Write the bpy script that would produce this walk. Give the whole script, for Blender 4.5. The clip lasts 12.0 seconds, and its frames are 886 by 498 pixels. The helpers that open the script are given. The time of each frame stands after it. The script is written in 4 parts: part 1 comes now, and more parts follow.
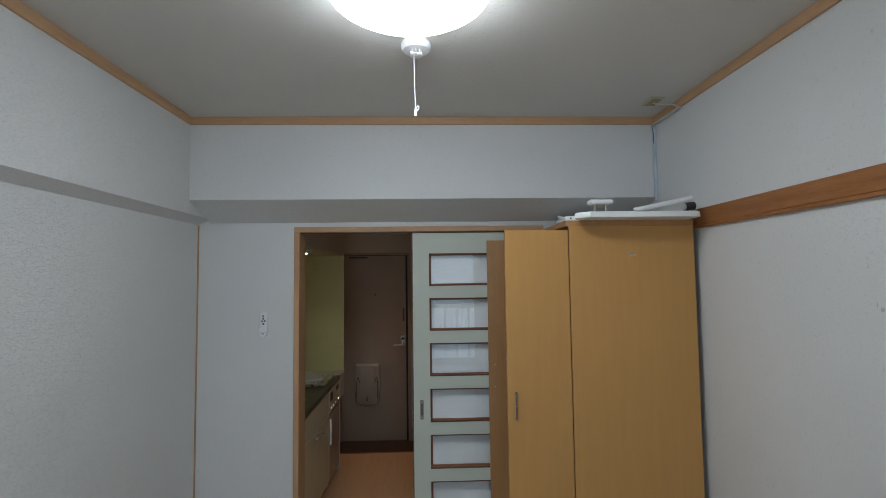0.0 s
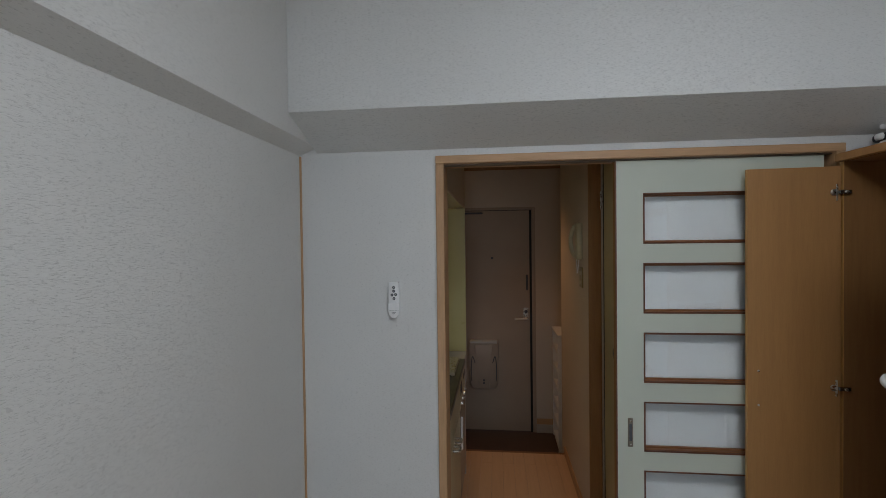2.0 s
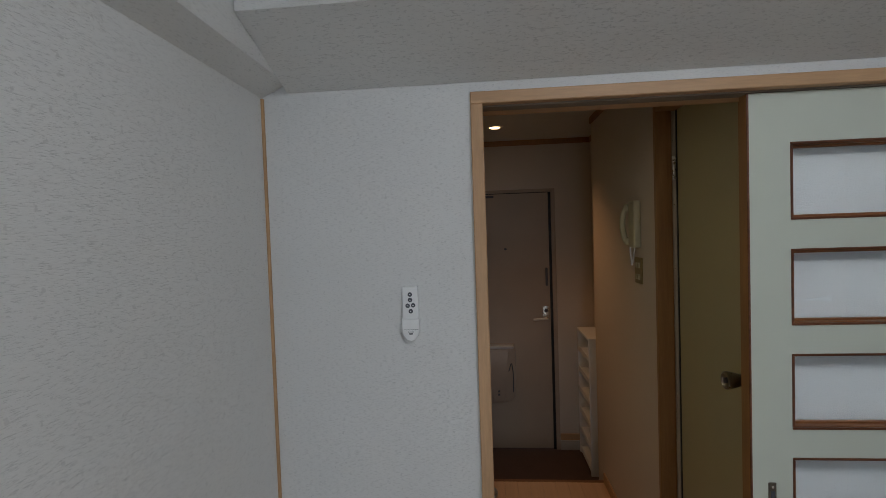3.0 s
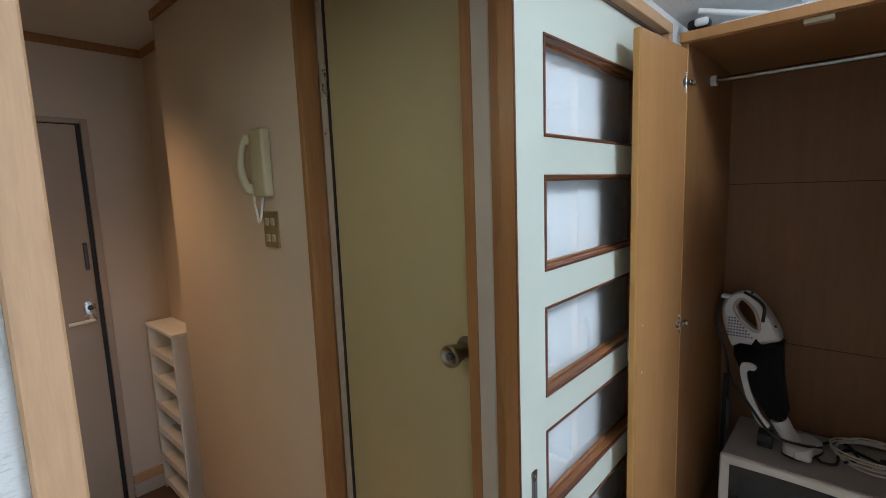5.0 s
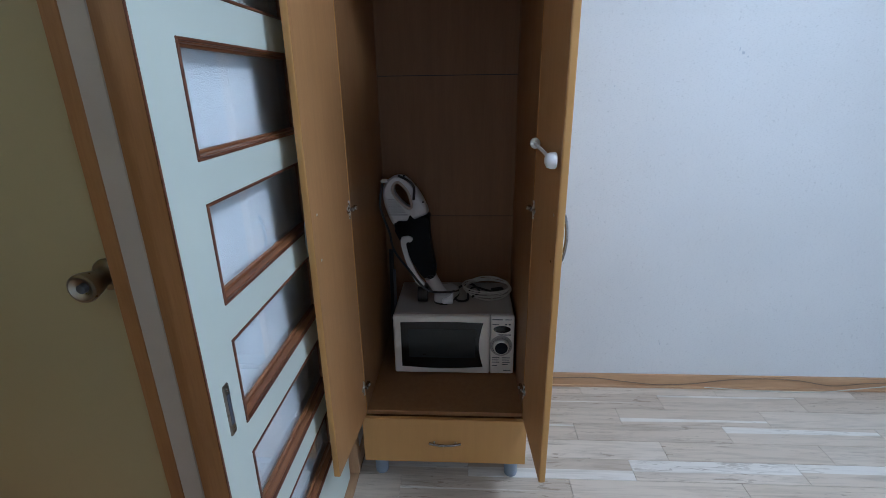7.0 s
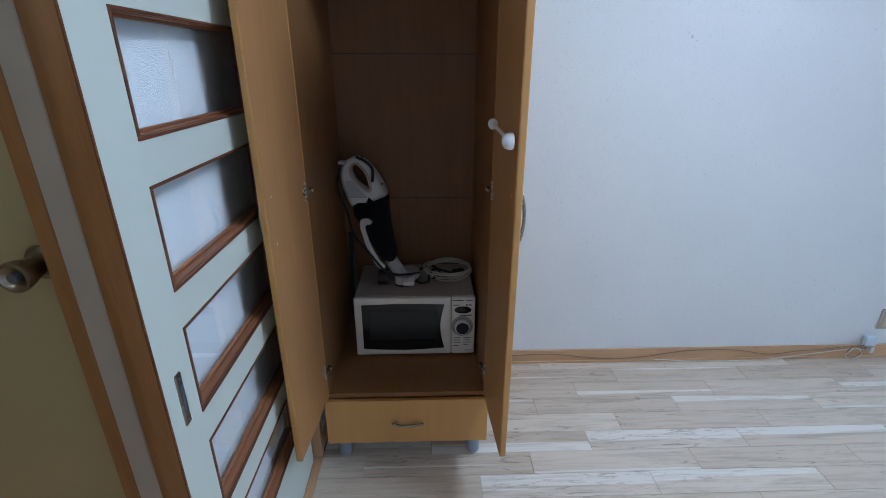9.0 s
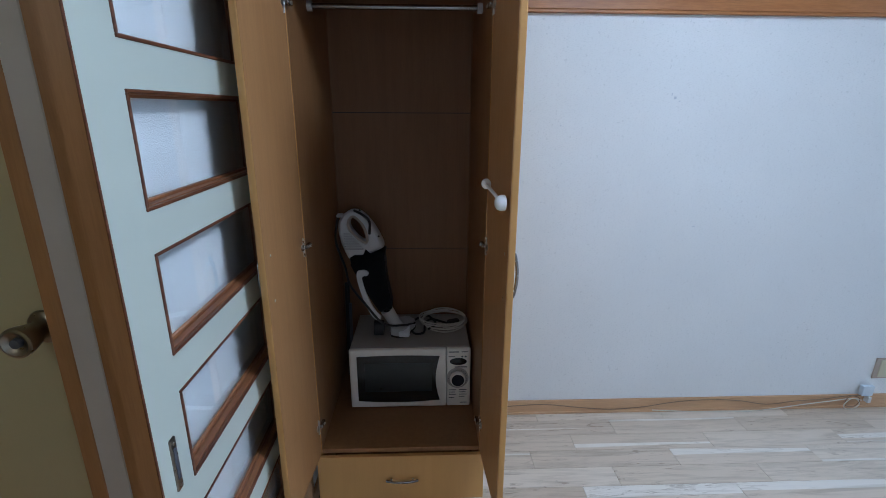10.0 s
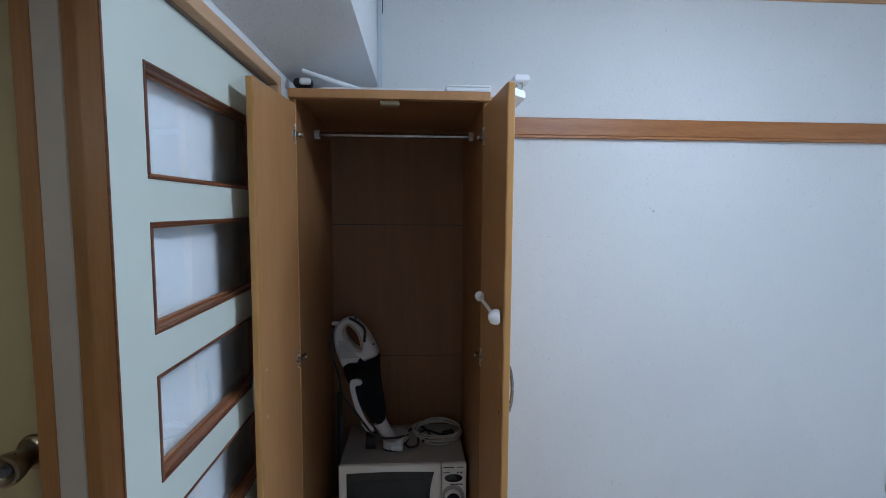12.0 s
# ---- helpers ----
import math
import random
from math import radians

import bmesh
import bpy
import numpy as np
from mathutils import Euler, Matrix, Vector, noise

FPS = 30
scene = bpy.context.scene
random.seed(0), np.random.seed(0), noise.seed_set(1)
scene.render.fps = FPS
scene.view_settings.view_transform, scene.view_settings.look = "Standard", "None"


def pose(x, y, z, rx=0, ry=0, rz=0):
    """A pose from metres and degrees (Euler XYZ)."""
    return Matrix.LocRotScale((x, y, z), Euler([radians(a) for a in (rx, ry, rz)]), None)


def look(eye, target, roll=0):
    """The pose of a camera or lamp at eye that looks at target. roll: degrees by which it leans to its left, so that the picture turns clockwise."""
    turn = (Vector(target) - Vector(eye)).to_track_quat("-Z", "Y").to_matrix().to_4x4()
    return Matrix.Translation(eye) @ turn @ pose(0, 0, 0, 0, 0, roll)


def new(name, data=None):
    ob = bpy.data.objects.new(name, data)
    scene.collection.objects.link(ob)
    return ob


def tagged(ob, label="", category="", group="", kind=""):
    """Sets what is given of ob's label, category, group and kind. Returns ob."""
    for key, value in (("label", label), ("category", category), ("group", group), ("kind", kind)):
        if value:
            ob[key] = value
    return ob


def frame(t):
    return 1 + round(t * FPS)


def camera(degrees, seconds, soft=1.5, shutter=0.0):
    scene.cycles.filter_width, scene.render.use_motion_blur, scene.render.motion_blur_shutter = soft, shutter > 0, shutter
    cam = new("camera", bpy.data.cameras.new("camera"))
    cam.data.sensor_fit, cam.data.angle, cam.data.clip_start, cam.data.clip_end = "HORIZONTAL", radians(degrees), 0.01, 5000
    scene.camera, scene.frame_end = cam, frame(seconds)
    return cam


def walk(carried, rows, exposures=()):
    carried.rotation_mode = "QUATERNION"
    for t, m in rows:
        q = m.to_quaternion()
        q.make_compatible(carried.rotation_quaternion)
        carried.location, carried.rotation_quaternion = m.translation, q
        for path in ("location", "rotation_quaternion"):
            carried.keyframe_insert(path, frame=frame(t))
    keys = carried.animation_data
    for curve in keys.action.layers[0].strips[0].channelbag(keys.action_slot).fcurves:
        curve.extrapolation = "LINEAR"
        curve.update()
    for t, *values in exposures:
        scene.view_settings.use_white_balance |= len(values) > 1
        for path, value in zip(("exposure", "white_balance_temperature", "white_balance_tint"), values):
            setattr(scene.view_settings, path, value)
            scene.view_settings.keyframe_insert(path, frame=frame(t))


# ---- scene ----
cam = camera(87.0, 12.0, soft=0.8)
PATH = [
    (0, (0.142, -2.685, 1.6), (0.213, -0.69, 1.713), -0.7),
    (0.5, (0.093, -2.579, 1.592), (0.149, -0.581, 1.659), -1.0),
    (1, (0.026, -2.324, 1.558), (-0.031, -0.325, 1.594), -0.9),
    (1.5, (-0.178, -2.078, 1.536), (-0.336, -0.084, 1.544), -0.8),
    (2, (-0.383, -1.776, 1.561), (-0.609, 0.211, 1.526), -0.7),
    (2.5, (-0.496, -1.471, 1.533), (-0.705, 0.517, 1.465), -1.3),
    (2.7, (-0.538, -1.352, 1.541), (-0.737, 0.637, 1.477), -1.7),
    (4.3, (-0.652, -0.634, 1.475), (-0.073, 1.276, 1.339), -1.4),
    (4.5, (-0.657, -0.58, 1.478), (0.185, 1.226, 1.31), -1.7),
    (5, (-0.638, -0.435, 1.451), (0.834, 0.894, 1.195), -2.1),
    (5.5, (-0.629, -0.377, 1.434), (1.175, 0.379, 1.014), -2.6),
    (6, (-0.603, -0.402, 1.411), (1.279, 0.045, 0.903), -2.0),
    (6.5, (-0.59, -0.414, 1.398), (1.303, -0.18, 0.796), -1.8),
    (7, (-0.581, -0.416, 1.398), (1.301, -0.315, 0.73), -0.8),
    (9, (-0.58, -0.422, 1.395), (1.277, -0.484, 0.656), 0.1),
    (9.5, (-0.578, -0.424, 1.4), (1.287, -0.496, 0.681), 0.1),
    (10, (-0.593, -0.425, 1.444), (1.321, -0.504, 0.869), 0.3),
    (10.5, (-0.612, -0.424, 1.488), (1.344, -0.504, 1.08), 0.4),
    (11, (-0.619, -0.417, 1.496), (1.358, -0.499, 1.2), 0.5),
    (11.5, (-0.624, -0.414, 1.497), (1.362, -0.514, 1.281), 0.7),
    (12, (-0.629, -0.415, 1.495), (1.361, -0.528, 1.325), 0.4),
]

EXPOSURE = [(0.0, -1.30, 6400, 12), (1.0, -1.31, 6500, 13), (2.7, -1.29, 6650, 15), (4.5, -0.65, 6100, 12), (5.0, 0.07, 5900, 11), (5.5, 0.40, 5500, 12), (6.0, -0.16, 5300, 13), (6.5, -0.35, 5250, 13), (7.0, -0.36, 5250, 13), (9.0, -0.36, 5250, 13), (10.5, -0.46, 5250, 13), (12.0, -0.48, 5350, 13)]
walk(cam, [(t, look(eye, target, roll)) for t, eye, target, roll in PATH], EXPOSURE)

# ---- plan, in metres: the doorway wall is y = 0, the living room lies at y < 0, the kitchen passage at y > 0 ----
XL, XLU, XR = -1.15, -1.08, 1.377      # lower and upper left wall, right wall
YB, ZC = -4.6, 2.438                   # window wall, ceiling
YBEAM, ZBEAM, ZLEDGE = -0.253, 2.003, 1.905
XK, XN, YE, ZK = 0.102, 0.131, 2.449, 2.228       # passage wall beyond and before the bathroom door, entrance wall, passage ceiling
XKL, YG, ZG = -1.12, 1.69, -0.165      # kitchen's far wall, step edge, entrance floor

# ---- world and light ----
world = bpy.data.worlds.new("world")
scene.world = world
world.use_nodes = True
wn = world.node_tree
sky = wn.nodes.new("ShaderNodeTexSky")
sky.sky_type, sky.sun_disc = "NISHITA", False
sky.sun_elevation, sky.sun_rotation = radians(40), radians(150)
wn.links.new(sky.outputs[0], wn.nodes["Background"].inputs[0])
wn.nodes["Background"].inputs[1].default_value = 0.1


def lamp(name, kind, m, energy, color, **more):
    data = bpy.data.lights.new(name, kind)
    data.energy, data.color = energy, color
    if kind == "AREA":
        data.shape, data.size, data.size_y = "RECTANGLE", more["size"], more["size_y"]
    if kind == "SUN":
        data.angle = more["angle"]
    if kind == "SPOT":
        data.spot_size, data.spot_blend, data.shadow_soft_size = more["cone"], 1.0, 0.03
    ob = new(name, data)
    ob.matrix_world = m
    return ob


lamp("sun", "SUN", look((3, -9, 8), (0, 0, 0)), 0.8, (1.0, 0.97, 0.92), angle=radians(20))
lamp("window_daylight", "AREA", look((0.12, YB - 1.46, 1.25), (0.12, 0, 1.0)), 75, (0.66, 0.83, 1.0), size=3.0, size_y=2.4)
for dx in (-0.49, -0.68):
    lamp("downlight_bulb", "SPOT", look((dx, 1.95, ZK - 0.03), (dx + 0.70, 1.55, 0)), 17, (1.0, 0.56, 0.26), cone=radians(84))


# ---- materials ----
def material(name, build):
    m = bpy.data.materials.new(name)
    m.use_nodes = True
    n, l = m.node_tree.nodes, m.node_tree.links
    build(n, l, n["Principled BSDF"])
    return m


def coords(n, l, scale):
    tc = n.new("ShaderNodeTexCoord")
    mp = n.new("ShaderNodeMapping")
    mp.inputs["Scale"].default_value = scale
    l.new(tc.outputs["Object"], mp.inputs[0])
    return mp.outputs[0]


def noise_tex(n, l, vec, scale, detail=4.0, rough=0.55):
    t = n.new("ShaderNodeTexNoise")
    t.inputs["Scale"].default_value, t.inputs["Detail"].default_value, t.inputs["Roughness"].default_value = scale, detail, rough
    l.new(vec, t.inputs["Vector"])
    return t.outputs["Fac"]


def ramp(n, l, fac, stops):
    r = n.new("ShaderNodeValToRGB")
    while len(r.color_ramp.elements) < len(stops):
        r.color_ramp.elements.new(0.5)
    for e, (p, c) in zip(r.color_ramp.elements, stops):
        e.position, e.color = p, (*c, 1)
    l.new(fac, r.inputs[0])
    return r.outputs[0]


def mixc(n, l, fac, a, b, mode="MIX"):
    m = n.new("ShaderNodeMix")
    m.data_type, m.blend_type = "RGBA", mode
    for socket, v in ((m.inputs[0], fac), (m.inputs[6], a), (m.inputs[7], b)):
        if isinstance(v, (int, float)):
            socket.default_value = v
        elif isinstance(v, tuple):
            socket.default_value = (*v, 1)
        else:
            l.new(v, socket)
    return m.outputs[2]


def bump(n, l, p, height, strength, distance=0.002):
    b = n.new("ShaderNodeBump")
    b.inputs["Strength"].default_value, b.inputs["Distance"].default_value = strength, distance
    l.new(height, b.inputs["Height"])
    l.new(b.outputs[0], p.inputs["Normal"])


def shade(c, k):
    return tuple(v * k for v in c)


def wallpaper(color, stretch=(1, 1, 4.5), strength=0.5, specks=0.25, size=135):
    def build(n, l, p):
        v = coords(n, l, (1, 1, 1))
        vs = coords(n, l, stretch)
        big = noise_tex(n, l, v, 2.3, 3)
        base = ramp(n, l, big, [(0.3, shade(color, 0.95)), (0.75, color)])
        fine = noise_tex(n, l, vs, size * 1.3, 5, 0.7)
        pits = ramp(n, l, noise_tex(n, l, vs, size, 3, 0.6), [(0.572, (0, 0, 0)), (0.658, (1, 1, 1))])
        col = mixc(n, l, pits, base, shade(color, 1 - specks), "MIX")
        dots = ramp(n, l, noise_tex(n, l, v, 75, 2, 0.5), [(0.67, (0, 0, 0)), (0.73, (1, 1, 1))])
        col = mixc(n, l, dots, col, shade(color, 1 - 0.8 * specks), "MIX")
        l.new(col, p.inputs["Base Color"])
        p.inputs["Roughness"].default_value = 0.85
        p.inputs["Specular IOR Level"].default_value = 0.25
        h = n.new("ShaderNodeMath")
        h.operation = "MULTIPLY_ADD"
        h.inputs[1].default_value = -1.7
        l.new(pits, h.inputs[0])
        soft = n.new("ShaderNodeMath")
        soft.operation = "MULTIPLY"
        soft.inputs[1].default_value = 0.4
        l.new(fine, soft.inputs[0])
        l.new(soft.outputs[0], h.inputs[2])
        mid = noise_tex(n, l, v, 105, 4, 0.7)
        both = n.new("ShaderNodeMath")
        both.operation = "MULTIPLY_ADD"
        both.inputs[1].default_value = 0.6
        l.new(mid, both.inputs[0])
        l.new(h.outputs[0], both.inputs[2])
        bump(n, l, p, both.outputs[0], strength, 0.0026)
    return build


def wood(color, dark, axis="z", grain=1.0, rough=0.45, per_piece=0.0, fine=0.5, coat=0.0):
    def build(n, l, p):
        along = {"x": (1.2, 16, 16), "y": (16, 1.2, 16), "z": (16, 16, 1.2)}[axis]
        v = coords(n, l, along)
        if per_piece:
            info = n.new("ShaderNodeObjectInfo")
            add = n.new("ShaderNodeVectorMath")
            add.operation = "MULTIPLY_ADD"
            add.inputs[1].default_value = (9, 9, 9)
            comb = n.new("ShaderNodeCombineXYZ")
            for k in range(3):
                l.new(info.outputs["Random"], comb.inputs[k])
            l.new(comb.outputs[0], add.inputs[0])
            l.new(v, add.inputs[2])
            v = add.outputs[0]
        g = noise_tex(n, l, v, 2.2 * grain, 6, 0.62)
        col = ramp(n, l, g, [(0.32, dark), (0.62, color)])
        f = ramp(n, l, noise_tex(n, l, v, 13 * grain, 3, 0.7), [(0.35, (1 - 0.35 * fine,) * 3), (0.6, (1, 1, 1))])
        col = mixc(n, l, 1.0, col, f, "MULTIPLY")
        if per_piece:
            mul = ramp(n, l, info.outputs["Random"], [(0.0, (1 - per_piece,) * 3), (1.0, (1, 1, 1))])
            col = mixc(n, l, 1.0, col, mul, "MULTIPLY")
        l.new(col, p.inputs["Base Color"])
        r = n.new("ShaderNodeMapRange")
        r.inputs["To Min"].default_value, r.inputs["To Max"].default_value = rough - 0.08, rough + 0.1
        l.new(noise_tex(n, l, coords(n, l, (1, 1, 1)), 5, 4), r.inputs[0])
        l.new(r.outputs[0], p.inputs["Roughness"])
        p.inputs["Coat Weight"].default_value = coat
        bump(n, l, p, g, 0.12, 0.0008)
    return build


def painted(color, rough=0.5, metal=0.0, spread=0.06, scale=6, coat=0.0, relief=0.05, spec=0.5):
    def build(n, l, p):
        v = coords(n, l, (1, 1, 1))
        a = noise_tex(n, l, v, scale, 5)
        l.new(ramp(n, l, a, [(0.3, shade(color, 1 - spread)), (0.7, color)]), p.inputs["Base Color"])
        r = n.new("ShaderNodeMapRange")
        r.inputs["To Min"].default_value, r.inputs["To Max"].default_value = max(rough - 0.07, 0.02), rough + 0.07
        l.new(noise_tex(n, l, v, scale * 4, 4), r.inputs[0])
        l.new(r.outputs[0], p.inputs["Roughness"])
        p.inputs["Metallic"].default_value = metal
        p.inputs["Specular IOR Level"].default_value = spec
        p.inputs["Coat Weight"].default_value = coat
        if relief:
            bump(n, l, p, noise_tex(n, l, v, 260, 2), relief, 0.0006)
    return build


def glowing(color, strength):
    def build(n, l, p):
        p.inputs["Base Color"].default_value = (*color, 1)
        p.inputs["Emission Color"].default_value = (*color, 1)
        p.inputs["Emission Strength"].default_value = strength
    return build


def clear_glass(n, l, p):
    p.inputs["Base Color"].default_value = (0.96, 0.98, 0.98, 1)
    p.inputs["Transmission Weight"].default_value = 1.0
    p.inputs["Roughness"].default_value = 0.0
    p.inputs["IOR"].default_value = 1.5


M_WALL = material("wallpaper_white", wallpaper((0.775, 0.775, 0.76), (0.8, 0.8, 7.5), 0.46, 0.20, 108))
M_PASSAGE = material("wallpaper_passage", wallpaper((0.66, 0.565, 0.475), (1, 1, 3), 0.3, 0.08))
M_CEIL = material("ceiling_paper", wallpaper((0.68, 0.655, 0.61), (1, 1, 1), 0.32, 0.04, 60))
M_BEECH = material("beech_laminate", wood((0.56, 0.295, 0.088), (0.53, 0.277, 0.081), "z", 1.0, 0.42, 0, 0.05))
# the same beech, darkened to carry the shade inside the wardrobe
M_BEECH_SHADED = material("beech_laminate_shaded", wood((0.285, 0.138, 0.050), (0.245, 0.116, 0.042), "z", 1.6, 0.45, 0, 0.12))
# brown hardboard, its colour lowered to include the shade deep in the wardrobe
M_BACK_SHADED = material("hardboard_back_shaded", wood((0.225, 0.108, 0.044), (0.195, 0.091, 0.036), "z", 0.7, 0.6, 0, 0.2))
M_TRIM = material("pale_wood_trim", wood((0.58, 0.352, 0.188), (0.51, 0.30, 0.155), "x", 1.0, 0.5, 0, 0.3))
M_TRIM_Z = material("pale_wood_upright", wood((0.58, 0.352, 0.188), (0.51, 0.30, 0.155), "z", 1.0, 0.5, 0, 0.3))
M_TRIM_Y = material("pale_wood_along", wood((0.58, 0.352, 0.188), (0.51, 0.30, 0.155), "y", 1.0, 0.5, 0, 0.3))
M_RAIL = material("orange_wood_rail", wood((0.40, 0.165, 0.05), (0.31, 0.115, 0.03), "y", 1.2, 0.4, 0, 0.5))
M_CASING = material("brown_wood_casing", wood((0.36, 0.175, 0.062), (0.29, 0.135, 0.047), "z", 1.4, 0.45, 0, 0.25))
M_BEAD = material("dark_red_wood_bead", wood((0.19, 0.066, 0.027), (0.10, 0.032, 0.013), "x", 1.6, 0.4, 0, 0.6))
M_BEAD_IN = material("orange_wood_bead", wood((0.33, 0.135, 0.050), (0.22, 0.080, 0.030), "x", 1.6, 0.4, 0, 0.5))
M_SLIDE = material("ivory_door_film", painted((0.62, 0.655, 0.565), 0.5, 0, 0.03, 5, spec=0.3))
M_GLASS = material("clear_glass", clear_glass)
def plank_build(n, l, p):
    info = n.new("ShaderNodeObjectInfo")
    comb = n.new("ShaderNodeCombineXYZ")
    for k in range(3):
        l.new(info.outputs["Random"], comb.inputs[k])

    def shifted(scale, by):
        add = n.new("ShaderNodeVectorMath")
        add.operation = "MULTIPLY_ADD"
        add.inputs[1].default_value = (by, by * 1.7, by)
        l.new(comb.outputs[0], add.inputs[0])
        l.new(coords(n, l, scale), add.inputs[2])
        return add.outputs[0]

    grain = noise_tex(n, l, shifted((22, 1.6, 22), 31), 1.6, 6, 0.65)
    grain.node.inputs["Distortion"].default_value = 0.9
    band = noise_tex(n, l, shifted((13, 0.16, 13), 17), 1.3, 2, 0.4)
    crack = noise_tex(n, l, shifted((34, 4.2, 34), 23), 1.9, 4, 0.6)
    crack.node.inputs["Distortion"].default_value = 1.6
    patch = noise_tex(n, l, shifted((3, 1.5, 3), 41), 1.2, 2, 0.5)
    tone = ramp(n, l, info.outputs["Random"], [(0.0, (0.61, 0.505, 0.395)), (0.35, (0.68, 0.575, 0.46)), (0.6, (0.645, 0.54, 0.425)), (0.8, (0.735, 0.64, 0.53)), (1.0, (0.68, 0.575, 0.46))])
    pale = ramp(n, l, band, [(0.625, (0, 0, 0)), (0.64, (1, 1, 1))])
    col = mixc(n, l, pale, tone, (0.82, 0.765, 0.69))
    streak = ramp(n, l, grain, [(0.30, (0.72, 0.70, 0.67)), (0.55, (1, 1, 1))])
    col = mixc(n, l, 1.0, col, streak, "MULTIPLY")
    lines = ramp(n, l, crack, [(0.34, (0.66, 0.62, 0.58)), (0.43, (1, 1, 1))])
    where = ramp(n, l, patch, [(0.42, (0, 0, 0)), (0.58, (1, 1, 1))])
    col = mixc(n, l, where, col, mixc(n, l, 1.0, col, lines, "MULTIPLY"))
    l.new(col, p.inputs["Base Color"])
    r = n.new("ShaderNodeMapRange")
    r.inputs["To Min"].default_value, r.inputs["To Max"].default_value = 0.32, 0.52
    l.new(grain, r.inputs[0])
    l.new(r.outputs[0], p.inputs["Roughness"])
    bump(n, l, p, grain, 0.15, 0.0008)


M_PLANK = material("whitewashed_oak_plank", plank_build)
M_GAP = material("dark_joint", painted((0.22, 0.17, 0.13), 0.8))
M_PLANK_K = material("orange_wood_plank", wood((0.70, 0.44, 0.25), (0.65, 0.40, 0.222), "y", 0.9, 0.32, 0.03, 0.12))
M_STEP = material("dark_brown_tile", painted((0.10, 0.055, 0.04), 0.5, 0, 0.2, 9))
M_STEPWOOD = material("step_nosing_wood", wood((0.30, 0.14, 0.06), (0.22, 0.09, 0.04), "x", 1.2, 0.4, 0, 0.5))
M_STEEL_DOOR = material("beige_painted_steel", painted((0.43, 0.335, 0.255), 0.5, 0, 0.08, 4))
M_BLACK = material("black_rubber", painted((0.018, 0.018, 0.02), 0.55, 0, 0.3, 12))
M_CHROME = material("satin_steel", painted((0.62, 0.61, 0.58), 0.28, 1.0, 0.08, 20, 0.0, 0))
M_BRONZE = material("aged_steel", painted((0.30, 0.27, 0.22), 0.3, 1.0, 0.15, 20))
M_BATH = material("olive_cream_door", painted((0.45, 0.39, 0.225), 0.45, 0, 0.06, 3))
M_GREY_STRIP = material("grey_edge_strip", painted((0.52, 0.47, 0.42), 0.5, 0.0, 0.1, 8))
M_TILE = material("yellow_green_panel", painted((0.62, 0.57, 0.28), 0.3, 0, 0.05, 4))
M_KCAB = material("cream_cabinet_front", painted((0.62, 0.545, 0.37), 0.4, 0, 0.06, 4))
M_STAINLESS = material("brushed_counter_steel", painted((0.20, 0.20, 0.19), 0.35, 1.0, 0.2, 14))
M_WHITE = material("white_plastic", painted((0.88, 0.88, 0.88), 0.4, 0, 0.04, 8))
M_GREYWHITE = material("grey_white_plastic", painted((0.60, 0.59, 0.57), 0.45, 0, 0.08, 9))
M_IVORY = material("ivory_plastic", painted((0.54, 0.49, 0.33), 0.45, 0, 0.06, 9))
M_TAUPE = material("taupe_plastic", painted((0.42, 0.34, 0.27), 0.4, 0, 0.08, 9))
M_SILVER = material("silver_paint", painted((0.80, 0.75, 0.68), 0.4, 0.0, 0.05, 10))
M_MWTOP = material("grey_enamel", painted((0.39, 0.355, 0.32), 0.5, 0.0, 0.08, 10))
M_DARKGLASS = material("dark_oven_glass", painted((0.008, 0.009, 0.010), 0.16, 0, 0.2, 6, 0.0, 0))
M_SCREEN = material("oven_window_mesh", painted((0.010, 0.015, 0.017), 0.3, 0, 0.25, 6, 0.0, 0))
M_NAVY = material("navy_dial_plastic", painted((0.010, 0.013, 0.025), 0.45, 0, 0.1, 9, 0.0, 0, 0.2))
M_LEG = material("blue_grey_plastic", painted((0.28, 0.33, 0.40), 0.35, 0, 0.05, 9))
M_DUCT = material("pale_blue_grey_plastic", painted((0.58, 0.65, 0.71), 0.45, 0, 0.05, 9))
# beech again, toned down where the faces turn away from the light
M_BEECH_DIM = material("beech_laminate_dim", wood((0.46, 0.235, 0.088), (0.42, 0.21, 0.078), "z", 1.6, 0.42, 0, 0.15))
M_HANDLE = material("satin_steel_bow", painted((0.34, 0.33, 0.32), 0.25, 1.0, 0.1, 20))
M_BUTTON = material("grey_button", painted((0.09, 0.095, 0.11), 0.5, 0, 0.1, 30))
M_SMOKE = material("smoked_plastic", painted((0.004, 0.004, 0.005), 0.45, 0, 0.3, 10, 0.0, 0, 0.10))
M_CORD = material("cream_cable", painted((0.62, 0.58, 0.50), 0.5, 0, 0.08, 30))
M_GOLD = material("brass_plate", painted((0.40, 0.31, 0.15), 0.4, 0.6, 0.1, 20))
M_LAMP = material("lamp_diffuser", glowing((0.84, 0.935, 1.0), 50.0))
M_WARM = material("warm_bulb", glowing((1.0, 0.72, 0.36), 9.0))
M_TUBE = material("strip_light_tube", glowing((1.0, 0.96, 0.74), 105.0))
M_FACADE = material("pale_facade", painted((0.62, 0.62, 0.60), 0.8, 0, 0.12, 0.6))
M_GROUND = material("asphalt", painted((0.06, 0.06, 0.06), 0.9, 0, 0.2, 1.5))
M_MARK = material("grey_scuff", painted((0.52, 0.54, 0.57), 0.8))
M_CABLE = material("dull_brown_cable", painted((0.27, 0.18, 0.11), 0.6, 0, 0.2, 20))


